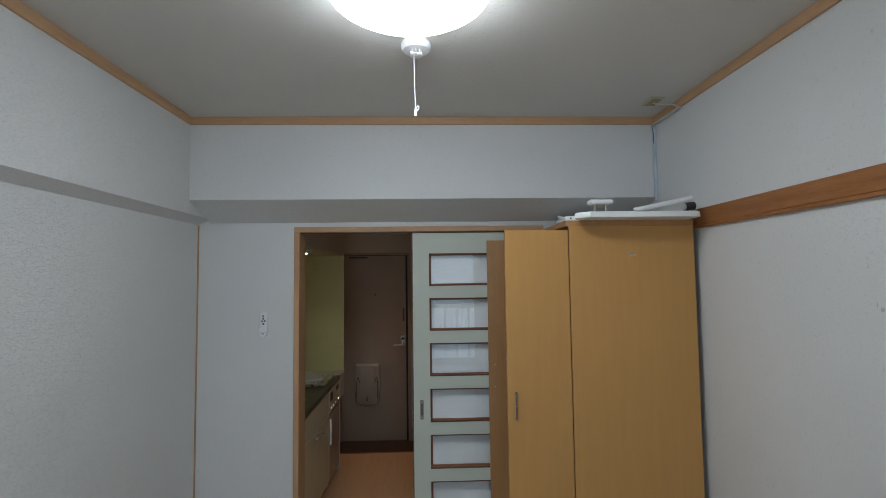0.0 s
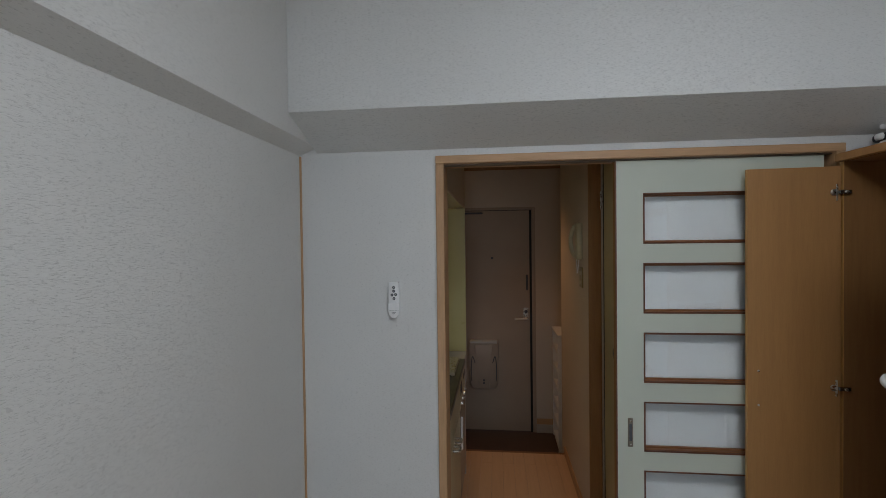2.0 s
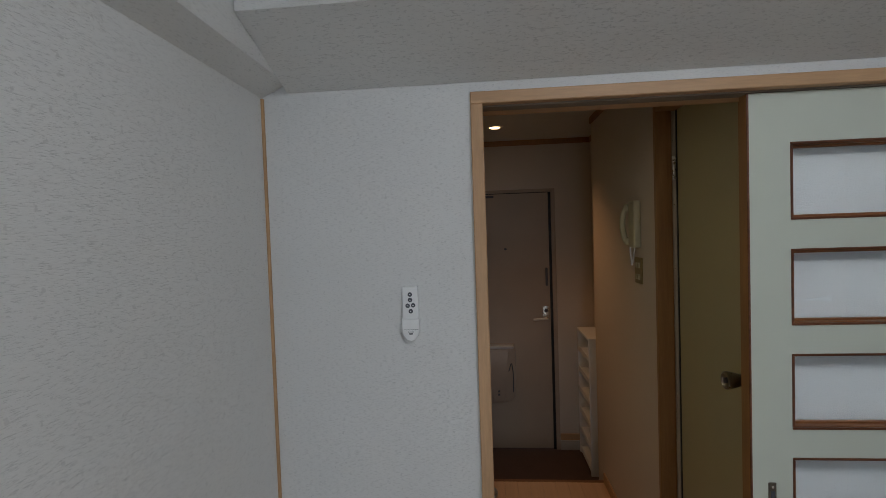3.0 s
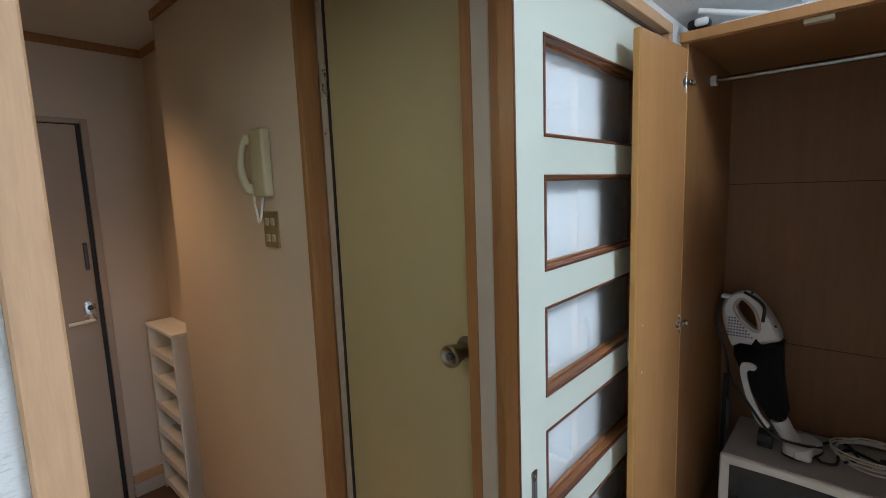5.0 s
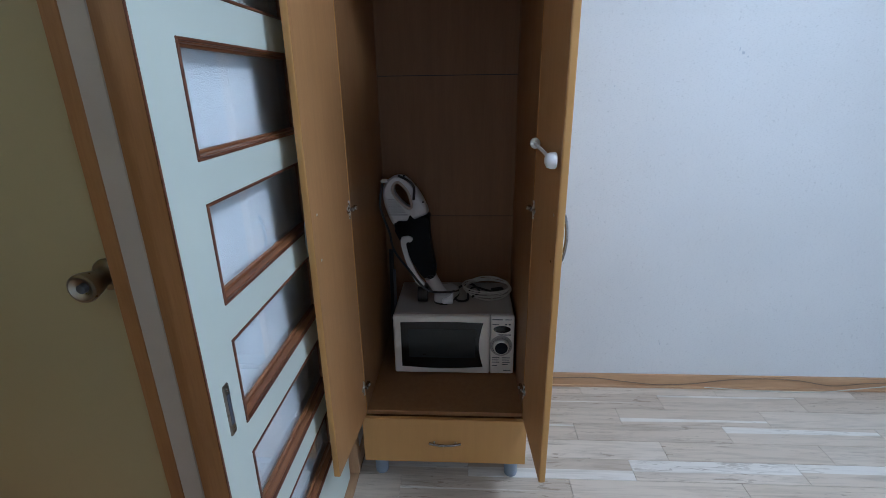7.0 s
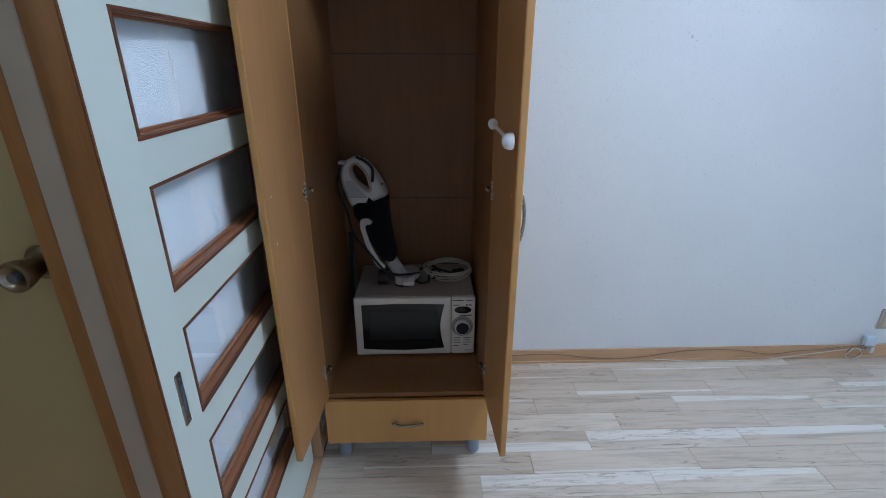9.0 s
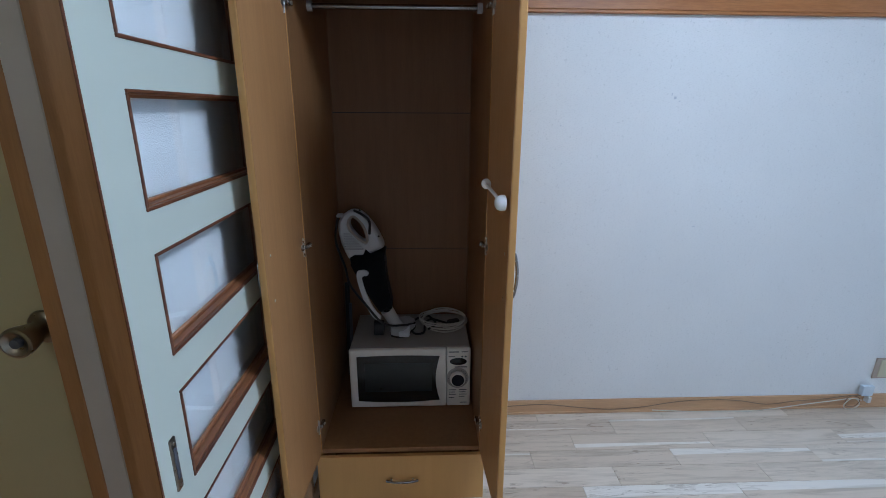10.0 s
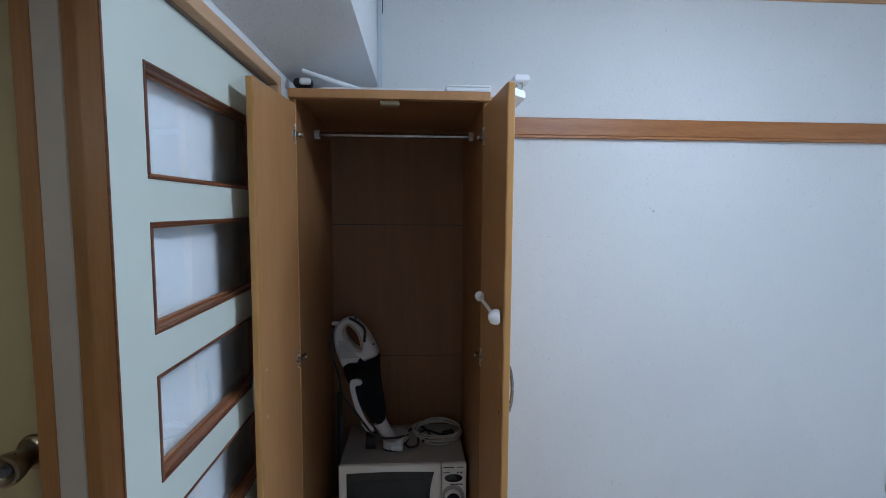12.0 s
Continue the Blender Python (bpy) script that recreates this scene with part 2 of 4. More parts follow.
# ---- shape helpers ----
def slab(bm, x0, x1, y0, y1, z0, z1, m=None, bevel=0.0, segments=1):
    made = bmesh.ops.create_cube(bm, size=1.0)["verts"]
    t = Matrix.Translation(((x0 + x1) / 2, (y0 + y1) / 2, (z0 + z1) / 2)) @ Matrix.Diagonal((abs(x1 - x0), abs(y1 - y0), abs(z1 - z0), 1))
    bmesh.ops.transform(bm, matrix=t, verts=made)
    if bevel:
        edges = list({e for v in made for e in v.link_edges})
        out = bmesh.ops.bevel(bm, geom=edges, offset=bevel, segments=segments, profile=0.5, affect="EDGES")
        made = list({v for f in out["faces"] for v in f.verts} | {v for v in made if v.is_valid})
    if m is not None:
        bmesh.ops.transform(bm, matrix=m, verts=made)
    return bm


def box(x0, x1, y0, y1, z0, z1, bevel=0.0, segments=1):
    return slab(bmesh.new(), x0, x1, y0, y1, z0, z1, None, bevel, segments)


def lathe(profile, steps=32, m=None, bm=None):
    """A turned body about z from (radius, height) pairs."""
    bm = bm or bmesh.new()
    rings, made = [], []
    for r, z in profile:
        ring = [bm.verts.new((r * math.cos(a), r * math.sin(a), z)) for a in (2 * math.pi * k / steps for k in range(steps))]
        rings.append(ring)
        made += ring
    for a, b in zip(rings, rings[1:]):
        for k in range(steps):
            bm.faces.new((a[k], a[(k + 1) % steps], b[(k + 1) % steps], b[k]))
    bm.faces.new(rings[0][::-1])
    bm.faces.new(rings[-1])
    if m is not None:
        bmesh.ops.transform(bm, matrix=m, verts=made)
    return bm


def tube(points, radius, steps=10, bm=None, radii=None):
    """A round rod along points."""
    bm = bm or bmesh.new()
    pts = [Vector(p) for p in points]
    rings = []
    side = None
    for k, p in enumerate(pts):
        d = (pts[min(k + 1, len(pts) - 1)] - pts[max(k - 1, 0)]).normalized()
        if side is None:
            side = d.orthogonal().normalized()
        side = (side - d * side.dot(d)).normalized()
        up = d.cross(side)
        r = radii[k] if radii else radius
        rings.append([bm.verts.new(p + (side * math.cos(a) + up * math.sin(a)) * r) for a in (2 * math.pi * j / steps for j in range(steps))])
    for a, b in zip(rings, rings[1:]):
        for j in range(steps):
            bm.faces.new((a[j], a[(j + 1) % steps], b[(j + 1) % steps], b[j]))
    bm.faces.new(rings[0][::-1])
    bm.faces.new(rings[-1])
    return bm


def outline(points, depth, bm=None, m=None, bevel=0.0):
    """A flat outline in x and y, thickened along z."""
    bm = bm or bmesh.new()
    low = [bm.verts.new((x, y, 0)) for x, y in points]
    high = [bm.verts.new((x, y, depth)) for x, y in points]
    k = len(points)
    bm.faces.new(low[::-1])
    top = bm.faces.new(high)
    for j in range(k):
        bm.faces.new((low[j], low[(j + 1) % k], high[(j + 1) % k], high[j]))
    made = low + high
    if bevel:
        out = bmesh.ops.bevel(bm, geom=list(top.edges), offset=bevel, segments=2, profile=0.5, affect="EDGES")
        made = list({v for f in out["faces"] for v in f.verts} | {v for v in made if v.is_valid})
    if m is not None:
        bmesh.ops.transform(bm, matrix=m, verts=made)
    return bm


def smooth_path(points, per=6):
    """A Catmull-Rom line through points."""
    p = [Vector(q) for q in points]
    p = [2 * p[0] - p[1]] + p + [2 * p[-1] - p[-2]]
    out = []
    for k in range(1, len(p) - 2):
        for j in range(per):
            t = j / per
            a, b, c, d = p[k - 1], p[k], p[k + 1], p[k + 2]
            out.append(0.5 * (2 * b + (c - a) * t + (2 * a - 5 * b + 4 * c - d) * t * t + (3 * b - a - 3 * c + d) * t ** 3))
    return out + [p[-2]]


def mesh_of(name, bm, mat, smooth=False):
    bmesh.ops.recalc_face_normals(bm, faces=bm.faces[:])
    me = bpy.data.meshes.new(name)
    bm.to_mesh(me)
    bm.free()
    me.materials.append(mat)
    if smooth:
        me.shade_smooth()
        me.set_sharp_from_angle(angle=radians(38))
    return me


def part(name, bm, mat, parent, label="", smooth=False, m=None):
    ob = new(name, mesh_of(name, bm, mat, smooth))
    ob.parent = parent
    if m is not None:
        ob.matrix_basis = m
    return tagged(ob, label)


def thing(name, label, category, m=None, group="", kind=""):
    ob = new(name)
    ob.empty_display_size = 0.05
    if m is not None:
        ob.matrix_basis = m
    return tagged(ob, label, category, group, kind)


def solid(name, bm, mat, label, category, smooth=False, kind="", m=None, group=""):
    ob = new(name, mesh_of(name, bm, mat, smooth))
    if m is not None:
        ob.matrix_basis = m
    return tagged(ob, label, category, group, kind)


def setting(name, bm, mat, label="", category="", smooth=False):
    return solid(name, bm, mat, label, category, smooth, "structure")


# ---- living room shell ----
W = 0.14
wall_left = setting("wall_left", box(XL - W, XL, YB, 0.0, -0.1, ZC), M_WALL, "white textured wallpaper side wall", "wall")
ledge = outline([(XL + 0.0005, ZLEDGE - 0.003), (XLU, ZLEDGE + 0.029), (XLU, ZC - 0.001), (XL + 0.0005, ZC - 0.001)], -0.0005 - YB, None, Matrix(((1, 0, 0, 0), (0, 0, 1, YB), (0, 1, 0, 0), (0, 0, 0, 1))))
setting("wall_left_upper", ledge, M_WALL, "upper wall standing proud as a shallow ledge", "wall")
wall_right = setting("wall_right", box(XR, XR + W, YB, 0.0, -0.1, ZC), M_WALL, "white textured wallpaper side wall with scuffs", "wall")
beam = outline([(YBEAM, ZBEAM), (YBEAM, ZC - 0.001), (-0.001, ZC - 0.001), (-0.001, 1.910)], XR - XLU - 0.002, None, Matrix(((0, 0, 1, XLU + 0.001), (1, 0, 0, 0), (0, 1, 0, 0), (0, 0, 0, 1))))
setting("ceiling_beam", beam, M_WALL, "deep white boxed ceiling beam above the doorway", "beam")
setting("ceiling", box(XL - W, XR + W, YB - W, 0.14, ZC, ZC + 0.1), M_CEIL, "white embossed ceiling paper", "ceiling")
# doorway wall: left of the opening, above it, right of it, and the piece behind the sliding door
FX0, FX1, FZ = -0.609, 0.822, 1.884     # door frame, outside
bm = box(XL - W, FX0 + 0.005, 0.0, 0.12, -0.1, ZC)
slab(bm, FX0 + 0.005, FX1 - 0.005, 0.0, 0.12, FZ - 0.005, ZC)
slab(bm, FX1 - 0.005, XR + W, 0.0, 0.12, -0.1, ZC)
setting("wall_north", bm, M_WALL, "white wallpaper wall around the doorway", "wall")
setting("wall_behind_sliding_door", box(XN + 0.02, FX1 - 0.005, 0.066, 0.12, 0, FZ - 0.005), M_WALL, "white wallpaper wall seen through the door panes", "wall")
# window wall behind the walker
bm = box(XL - W, -0.75, YB - W, YB, -0.1, ZC)
slab(bm, 1.0, XR + W, YB - W, YB, -0.1, ZC)
slab(bm, -0.75, 1.0, YB - W, YB, 1.98, ZC)
slab(bm, -0.75, 1.0, YB - W, YB, -0.1, 0.05)
setting("wall_south", bm, M_WALL, "white wall with a wide balcony window", "wall")
window = thing("window_1", "wide two-leaf balcony window in a metal frame", "window", kind="structure")
for name, x0, x1, z0, z1 in (("frame_rail", -0.75, 1.0, 0.05, 0.10), ("frame_rail", -0.75, 1.0, 1.93, 1.98), ("frame_stile", -0.75, -0.70, 0.10, 1.93),
                             ("frame_stile", 0.95, 1.0, 0.10, 1.93), ("frame_stile", 0.095, 0.155, 0.10, 1.93)):
    part(name, box(x0, x1, YB - 0.10, YB - 0.06, z0, z1, 0.003), M_GREYWHITE, window)
for x0, x1 in ((-0.70, 0.095), (0.155, 0.95)):
    pane = part("pane", box(x0, x1, YB - 0.083, YB - 0.078, 0.10, 1.93), M_GLASS, window)
    pane.visible_shadow = False
setting("floor", box(XL - W, XR + W, YB - W, 0.14, -0.06, -0.012), M_GAP, "pale whitewashed oak plank floor", "floor")

# trims
setting("trim_ceiling_north", box(XLU, XR, YBEAM - 0.012, YBEAM, ZC - 0.042, ZC, 0.002), M_TRIM, "pale wood strip below the ceiling", "trim")
setting("trim_ceiling_left", box(XLU, XLU + 0.012, YB, YBEAM - 0.012, ZC - 0.042, ZC, 0.002), M_TRIM_Y, "pale wood strip below the ceiling", "trim")
setting("trim_ceiling_right", box(XR - 0.012, XR, YB, YBEAM - 0.012, ZC - 0.042, ZC, 0.002), M_TRIM_Y, "pale wood strip below the ceiling", "trim")
setting("trim_corner", box(XL, XL + 0.007, -0.008, 0, 0.0, ZLEDGE - 0.006, 0.001), M_TRIM_Z, "thin upright wood strip in the wall corner", "trim")
rail = box(XR - 0.016, XR, YB, -0.05, 1.812, 1.885, 0.003)
slab(rail, XR - 0.020, XR, YB, -0.05, 1.800, 1.8115, None, 0.002)
setting("picture_rail", rail, M_RAIL, "orange-brown wooden picture rail along the wall", "rail")
base = box(XR - 0.010, XR, YB, -0.02, 0.006, 0.073, 0.002)
slab(base, XR - 0.016, XR, YB, -0.02, 0.0, 0.012, None, 0.002)
setting("baseboard_right", base, M_TRIM_Y, "pale wood baseboard with a loose cable lying on it", "baseboard")
setting("baseboard_left", box(XL, XL + 0.010, YB, -0.013, 0.0, 0.066, 0.002), M_TRIM_Y, "pale wood baseboard", "baseboard")
setting("baseboard_north", box(XL + 0.010, FX0 - 0.001, -0.010, 0, 0.0, 0.066, 0.002), M_TRIM, "pale wood baseboard", "baseboard")
setting("baseboard_north_right", box(FX1 + 0.001, XR - 0.017, -0.010, 0, 0.0, 0.066, 0.002), M_TRIM, "pale wood baseboard", "baseboard")

# door frame of the wide opening, with its middle post
frame_1 = thing("door_frame_1", "pale wood frame around the sliding doorway", "door frame", kind="structure")
part("jamb", box(FX0, FX0 + 0.031, -0.012, 0.125, 0, FZ - 0.030, 0.002), M_TRIM_Z, frame_1)
part("jamb", box(FX1 - 0.03, FX1, -0.012, 0.057, 0, FZ - 0.030, 0.002), M_TRIM_Z, frame_1)
part("head", box(FX0, FX1, -0.012, 0.057, FZ - 0.030, FZ, 0.002), M_TRIM, frame_1)
part("head_passage", box(FX0 + 0.024, XN - 0.005, 0.0575, 0.1195, FZ - 0.030, FZ, 0.002), M_TRIM, frame_1)
part("groove", box(FX0 + 0.024, FX1 - 0.03, 0.012, 0.052, FZ - 0.0345, FZ - 0.0302), M_GAP, frame_1, "dark running groove")
part("post", box(XN - 0.005, XN + 0.019, 0.058, 0.1195, 0, FZ - 0.0345, 0.002), M_CASING, frame_1, "brown middle post")
part("sill", box(FX0 + 0.024, FX1 - 0.03, -0.012, 0.125, -0.012, 0.003, 0.001), M_TRIM, frame_1, "worn wooden threshold")

# ---- sliding door with six glazed openings ----
SX0, SX1, SZ = 0.060, 0.770, 1.848
PX0, PX1, PTOP, PSTEP, PH = 0.157, 0.673, 1.727, 0.2575, 0.185
door = thing("sliding_door", "ivory sliding door with six brown-beaded glass panes", "door")
D0, D1 = 0.018, 0.050
part("stile", box(SX0, PX0, D0, D1, 0.006, SZ), M_SLIDE, door)
part("stile", box(PX1, SX1, D0, D1, 0.006, SZ), M_SLIDE, door)
part("edge_band", box(SX0 - 0.003, SX0 - 0.0002, D0 + 0.001, D1 - 0.001, 0.006, SZ), M_CASING, door, "brown wooden door edge")
part("edge_line", box(SX0 - 0.0032, SX0 + 0.0015, D0 - 0.0008, D0 + 0.0009, 0.006, SZ), M_BEAD, door, "reddish front edge line")
tops = [PTOP - k * PSTEP for k in range(6)]
zs = [SZ] + [v for t in tops for v in (t, t - PH)] + [0.006]
for k in range(0, len(zs), 2):
    part("rail", box(PX0, PX1, D0, D1, zs[k + 1], zs[k]), M_SLIDE, door)
for t in tops:
    b = 0.011
    # a slim lip on the face, then a stepped moulding that holds the glass further back
    for name, w, y0, y1, mat in (("bead_lip", 0.0045, D0 - 0.003, 0.0228, M_BEAD), ("bead", 0.0060, 0.023, 0.0388, M_BEAD_IN), ("glazing_bead", b, 0.039, D1 + 0.001, M_BEAD_IN)):
        for x0, x1, z0, z1 in ((PX0 - 0.001, PX1 + 0.001, t - w, t + 0.001), (PX0 - 0.001, PX1 + 0.001, t - PH - 0.001, t - PH + w),
                               (PX0 - 0.001, PX0 + w, t - PH + w, t - w), (PX1 - w, PX1 + 0.001, t - PH + w, t - w)):
            part(name, box(x0, x1, y0, y1, z0, z1, 0.001), mat, door)
    g = part("pane", box(PX0 + b - 0.004, PX1 - b + 0.004, 0.042, 0.045, t - PH + b - 0.004, t - b + 0.004), M_GLASS, door, "clear glass pane")
    g.visible_shadow = False
pull = part("pull", box(0.098, 0.117, D0 - 0.003, D0 + 0.002, 0.785, 0.893, 0.002), M_BRONZE, door, "recessed steel finger pull")
part("recess", box(0.1025, 0.1125, D0 - 0.0042, D0 - 0.002, 0.808, 0.872, 0.001), M_BUTTON, pull)
for z in (0.796, 0.882):
    part("screw", lathe([(0.003, 0), (0.003, 0.0015), (0.001, 0.002)], 10, pose(0.1075, D0 - 0.003, z, 90)), M_CHROME, pull)

# ---- ceiling lamp and detector ----
lamp_1 = thing("ceiling_lamp", "round white ceiling lamp, switched on", "ceiling lamp", pose(0.102, -1.465, ZC))
part("base", lathe([(0.10, 0), (0.10, -0.02), (0.09, -0.03)], 40), M_WHITE, lamp_1, "", True)
part("shade", lathe([(0.219, -0.02), (0.2285, -0.034), (0.2285, -0.064), (0.219, -0.082), (0.196, -0.096), (0.152, -0.111), (0.08, -0.120), (0.01, -0.122)], 64), M_LAMP, lamp_1, "glowing frosted shade", True)
part("rim", lathe([(0.2290, -0.016), (0.2310, -0.018), (0.2310, -0.030), (0.2290, -0.032)], 64), M_WHITE, lamp_1, "", True)
detector = thing("smoke_detector", "white ceiling smoke detector with a pull cord", "smoke detector", pose(0.112, -1.038, ZC))
part("body", lathe([(0.053, 0), (0.054, -0.004), (0.053, -0.018), (0.047, -0.026), (0.026, -0.028)], 40), M_WHITE, detector, "", True)
part("sensor_cap", lathe([(0.017, -0.040), (0.022, -0.041), (0.022, -0.045), (0.016, -0.047)], 24), M_WHITE, detector, "", True)
for k in range(8):
    a = k * math.pi / 4
    part("sensor_rib", box(-0.0016, 0.0016, -0.0016, 0.0016, -0.042, -0.027), M_WHITE, detector, m=pose(0.019 * math.cos(a), 0.019 * math.sin(a), 0))
part("pull_cord", tube([(-0.008, 0.01, -0.034), (-0.007, 0.01, -0.15), (-0.004, 0.01, -0.235)], 0.0015, 8), M_WHITE, detector)
part("cord_knob", lathe([(0.004, -0.262), (0.0055, -0.256), (0.004, -0.238), (0.002, -0.234)], 12, pose(-0.004, 0.01, 0)), M_WHITE, detector, "", True)
part("cord_knot", tube(smooth_path([(-0.004, 0.01, -0.238), (0.004, 0.008, -0.226), (0.008, 0.01, -0.234), (0.000, 0.012, -0.244), (-0.009, 0.01, -0.252)]), 0.0022, 8), M_WHITE, detector, "", True)

# ---- wardrobe, doors open ----
WX0, WX1, WY0, WY1, WZ = 0.778, 1.345, -0.631, -0.046, 1.838   # front, back, right side, left side, top
T = 0.018
FLOOR_IN = 0.305
wardrobe = thing("wardrobe", "tall beech-laminate wardrobe on blue-grey feet, both doors open", "wardrobe")
part("side_panel", box(WX0, WX1, WY0, WY0 + T, 0.095, WZ - 0.026, 0.001), M_BEECH, wardrobe)
part("side_panel", box(WX0, WX1, WY1 - T, WY1, 0.095, WZ - 0.026, 0.001), M_BEECH, wardrobe)
# dimmer beech colour stands for the weak light on the top's front edge
part("top_panel", box(WX0 - 0.016, WX1, WY0 - 0.0005, WY1 + 0.0005, WZ - 0.026, WZ, 0.002, 2), M_BEECH_DIM, wardrobe)
part("floor_panel", box(WX0 + 0.002, WX1 - 0.006, WY0 + T, WY1 - T, FLOOR_IN - T, FLOOR_IN, 0.001), M_BEECH_SHADED, wardrobe)
part("bottom_panel", box(WX0 + 0.006, WX1 - 0.006, WY0 + T, WY1 - T, 0.096, 0.110), M_BEECH_SHADED, wardrobe)
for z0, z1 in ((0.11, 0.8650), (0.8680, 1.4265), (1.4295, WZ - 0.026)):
    part("back_panel", box(WX1 - 0.006, WX1 - 0.002, WY0 + T, WY1 - T, z0, z1), M_BACK_SHADED, wardrobe)
# thin liners whose darker colour paints the interior shade on sides and top
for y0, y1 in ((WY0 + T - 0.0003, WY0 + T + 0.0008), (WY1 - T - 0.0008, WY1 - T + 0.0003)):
    part("inner_face", box(WX0 + 0.0015, WX1 - 0.007, y0, y1, FLOOR_IN + 0.0005, WZ - 0.0265), M_BEECH_SHADED, wardrobe, "same beech laminate, coloured darker for the shade inside")
part("inner_face", box(WX0 + 0.004, WX1 - 0.007, WY0 + T + 0.001, WY1 - T - 0.001, WZ - 0.0275, WZ - 0.0258), M_BEECH_SHADED, wardrobe, "same beech laminate, coloured darker for the shade inside")
for z in (0.8665, 1.4280):
    part("back_seam", box(WX1 - 0.0018, WX1 - 0.0002, WY0 + T, WY1 - T, z - 0.02, z + 0.02), M_BLACK, wardrobe, "dark joint between back sheets")
drawer = part("drawer", box(WX0 - 0.018, WX0 - 0.001, WY0 + 0.002, WY1 - 0.002, 0.097, 0.2850, 0.0015), M_BEECH, wardrobe)


def bow_handle(parent, m, length=0.118, rise=0.009):
    arc = [(0.007 + rise * math.sin(math.pi * k / 12) ** 0.8, 0, (k / 12 - 0.5) * length) for k in range(13)]
    h = part("handle", tube(arc, 0.0045, 10), M_HANDLE, parent, "bowed satin steel handle", True, m)
    for s in (-1, 1):
        part("mount", tube([(0.0, 0, s * length * 0.34), (0.013, 0, s * length * 0.34)], 0.0035, 8), M_CHROME, h, "", True)
    return h


bow_handle(drawer, pose(WX0 - 0.018, -0.341, 0.188, 90, 0, 180), 0.112, 0.010)
for x in (WX0 + 0.042, WX1 - 0.05):
    for y in (WY0 + 0.046, WY1 - 0.050):
        part("foot", lathe([(0.022, 0.0), (0.024, 0.004), (0.025, 0.070), (0.026, 0.0955)], 24, pose(x, y, 0)), M_LEG, wardrobe, "blue-grey plastic foot", True)


def leaf(hinge, turn, side):
    """A wardrobe door; its own x runs from the hinge to the free edge, y is its thickness."""
    d = part("door", box(0.004, 0.291, -T / 2, T / 2, 0.296, 1.796, 0.003, 2), M_BEECH, wardrobe, "open beech-laminate door", False, pose(*hinge, 0, 0, turn))
    # thin sheet that paints the leaf's inner side as shaded
    part("inner_face", box(0.0055, 0.2895, side * (T / 2 - 0.0003), side * (T / 2 + 0.0007), 0.2975, 1.7945), M_BEECH_DIM, d, "same beech laminate, coloured darker for the shade inside")
    for z in (0.413, 1.046, 1.708):
        hg = part("hinge", box(0.014, 0.030, side * 0.0092, side * 0.0140, z - 0.008, z + 0.008, 0.002), M_CHROME, d, "steel concealed hinge")
        part("hinge_plate", box(0.016, 0.021, side * 0.0092, side * 0.0150, z - 0.028, z + 0.028, 0.001), M_CHROME, hg)
        part("hinge_cup", lathe([(0.011, 0), (0.011, 0.003), (0.007, 0.005)], 20, pose(0.026, side * 0.009, z, -90 * side)), M_CHROME, hg, "", True)
        part("hinge_arm", box(-0.020, 0.016, side * 0.013, side * 0.024, z - 0.006, z + 0.006, 0.002), M_HANDLE, hg)
        part("hinge_screw", lathe([(0.005, 0), (0.005, 0.004), (0.002, 0.005)], 12, pose(-0.004, side * 0.024, z, -90 * side)), M_CHROME, hg)
    bow_handle(d, pose(0.255, -side * 0.009, 1.035, 0, 0, -90 * side))
    for z in (0.975, 1.095):
        part("screw_cap", lathe([(0.004, 0), (0.004, 0.001), (0.002, 0.0016)], 12, pose(0.255, side * 0.009, z, -90 * side)), M_CHROME, d)
    return d


door_r = leaf((WX0 - 0.001, WY0 + T / 2, 0), 183.2, -1)
door_l = leaf((WX0 - 0.002, WY1 - T / 2, 0), 175.6, 1)
# rail and its sockets, catch under the top
part("clothes_rail", tube([(1.032, WY0 + T, 1.749), (1.032, WY1 - T, 1.749)], 0.0085, 16), M_HANDLE, wardrobe, "steel clothes rail", True)
for y0, y1 in ((WY0 + T, WY0 + T + 0.016), (WY1 - T - 0.016, WY1 - T)):
    part("rail_socket", tube([(1.032, y0, 1.749), (1.032, y1, 1.749)], 0.0155, 18), M_GREYWHITE, wardrobe, "", True)
part("catch", box(WX0 + 0.004, WX0 + 0.030, -0.363, -0.307, WZ - 0.038, WZ - 0.0275, 0.002), M_IVORY, wardrobe, "ivory magnetic door catch")

# white child latch bridging door and side inside
latch = thing("child_latch", "white plastic safety latch stuck inside the wardrobe door", "latch")
part("pad", lathe([(0.017, 0), (0.0195, 0.003), (0.0195, 0.012), (0.016, 0.021), (0.008, 0.026), (0.002, 0.027)], 28, pose(0.508, WY0 + 0.0105, 1.228, -90)), M_WHITE, latch, "domed pad stuck to the door", True)
part("strap", tube(smooth_path([(0.512, WY0 + 0.026, 1.231), (0.560, WY0 + 0.027, 1.236), (0.630, WY0 + 0.030, 1.240), (0.700, WY0 + 0.033, 1.242)]), 0.0045, 8), M_WHITE, latch, "", True)
part("pad", lathe([(0.013, 0), (0.0145, 0.002), (0.0145, 0.006), (0.011, 0.009), (0.002, 0.010)], 28, pose(0.706, WY0 + 0.034, 1.243, 0, -75, 20)), M_WHITE, latch, "", True)

# hook screwed into the side of the wardrobe
hook = thing("cup_hook", "small brass cup hook screwed into the wardrobe side", "hook")
part("rosette", lathe([(0.008, 0), (0.008, 0.002), (0.004, 0.004)], 16, pose(1.056, WY0, 1.684, 90)), M_CHROME, hook, "", True)
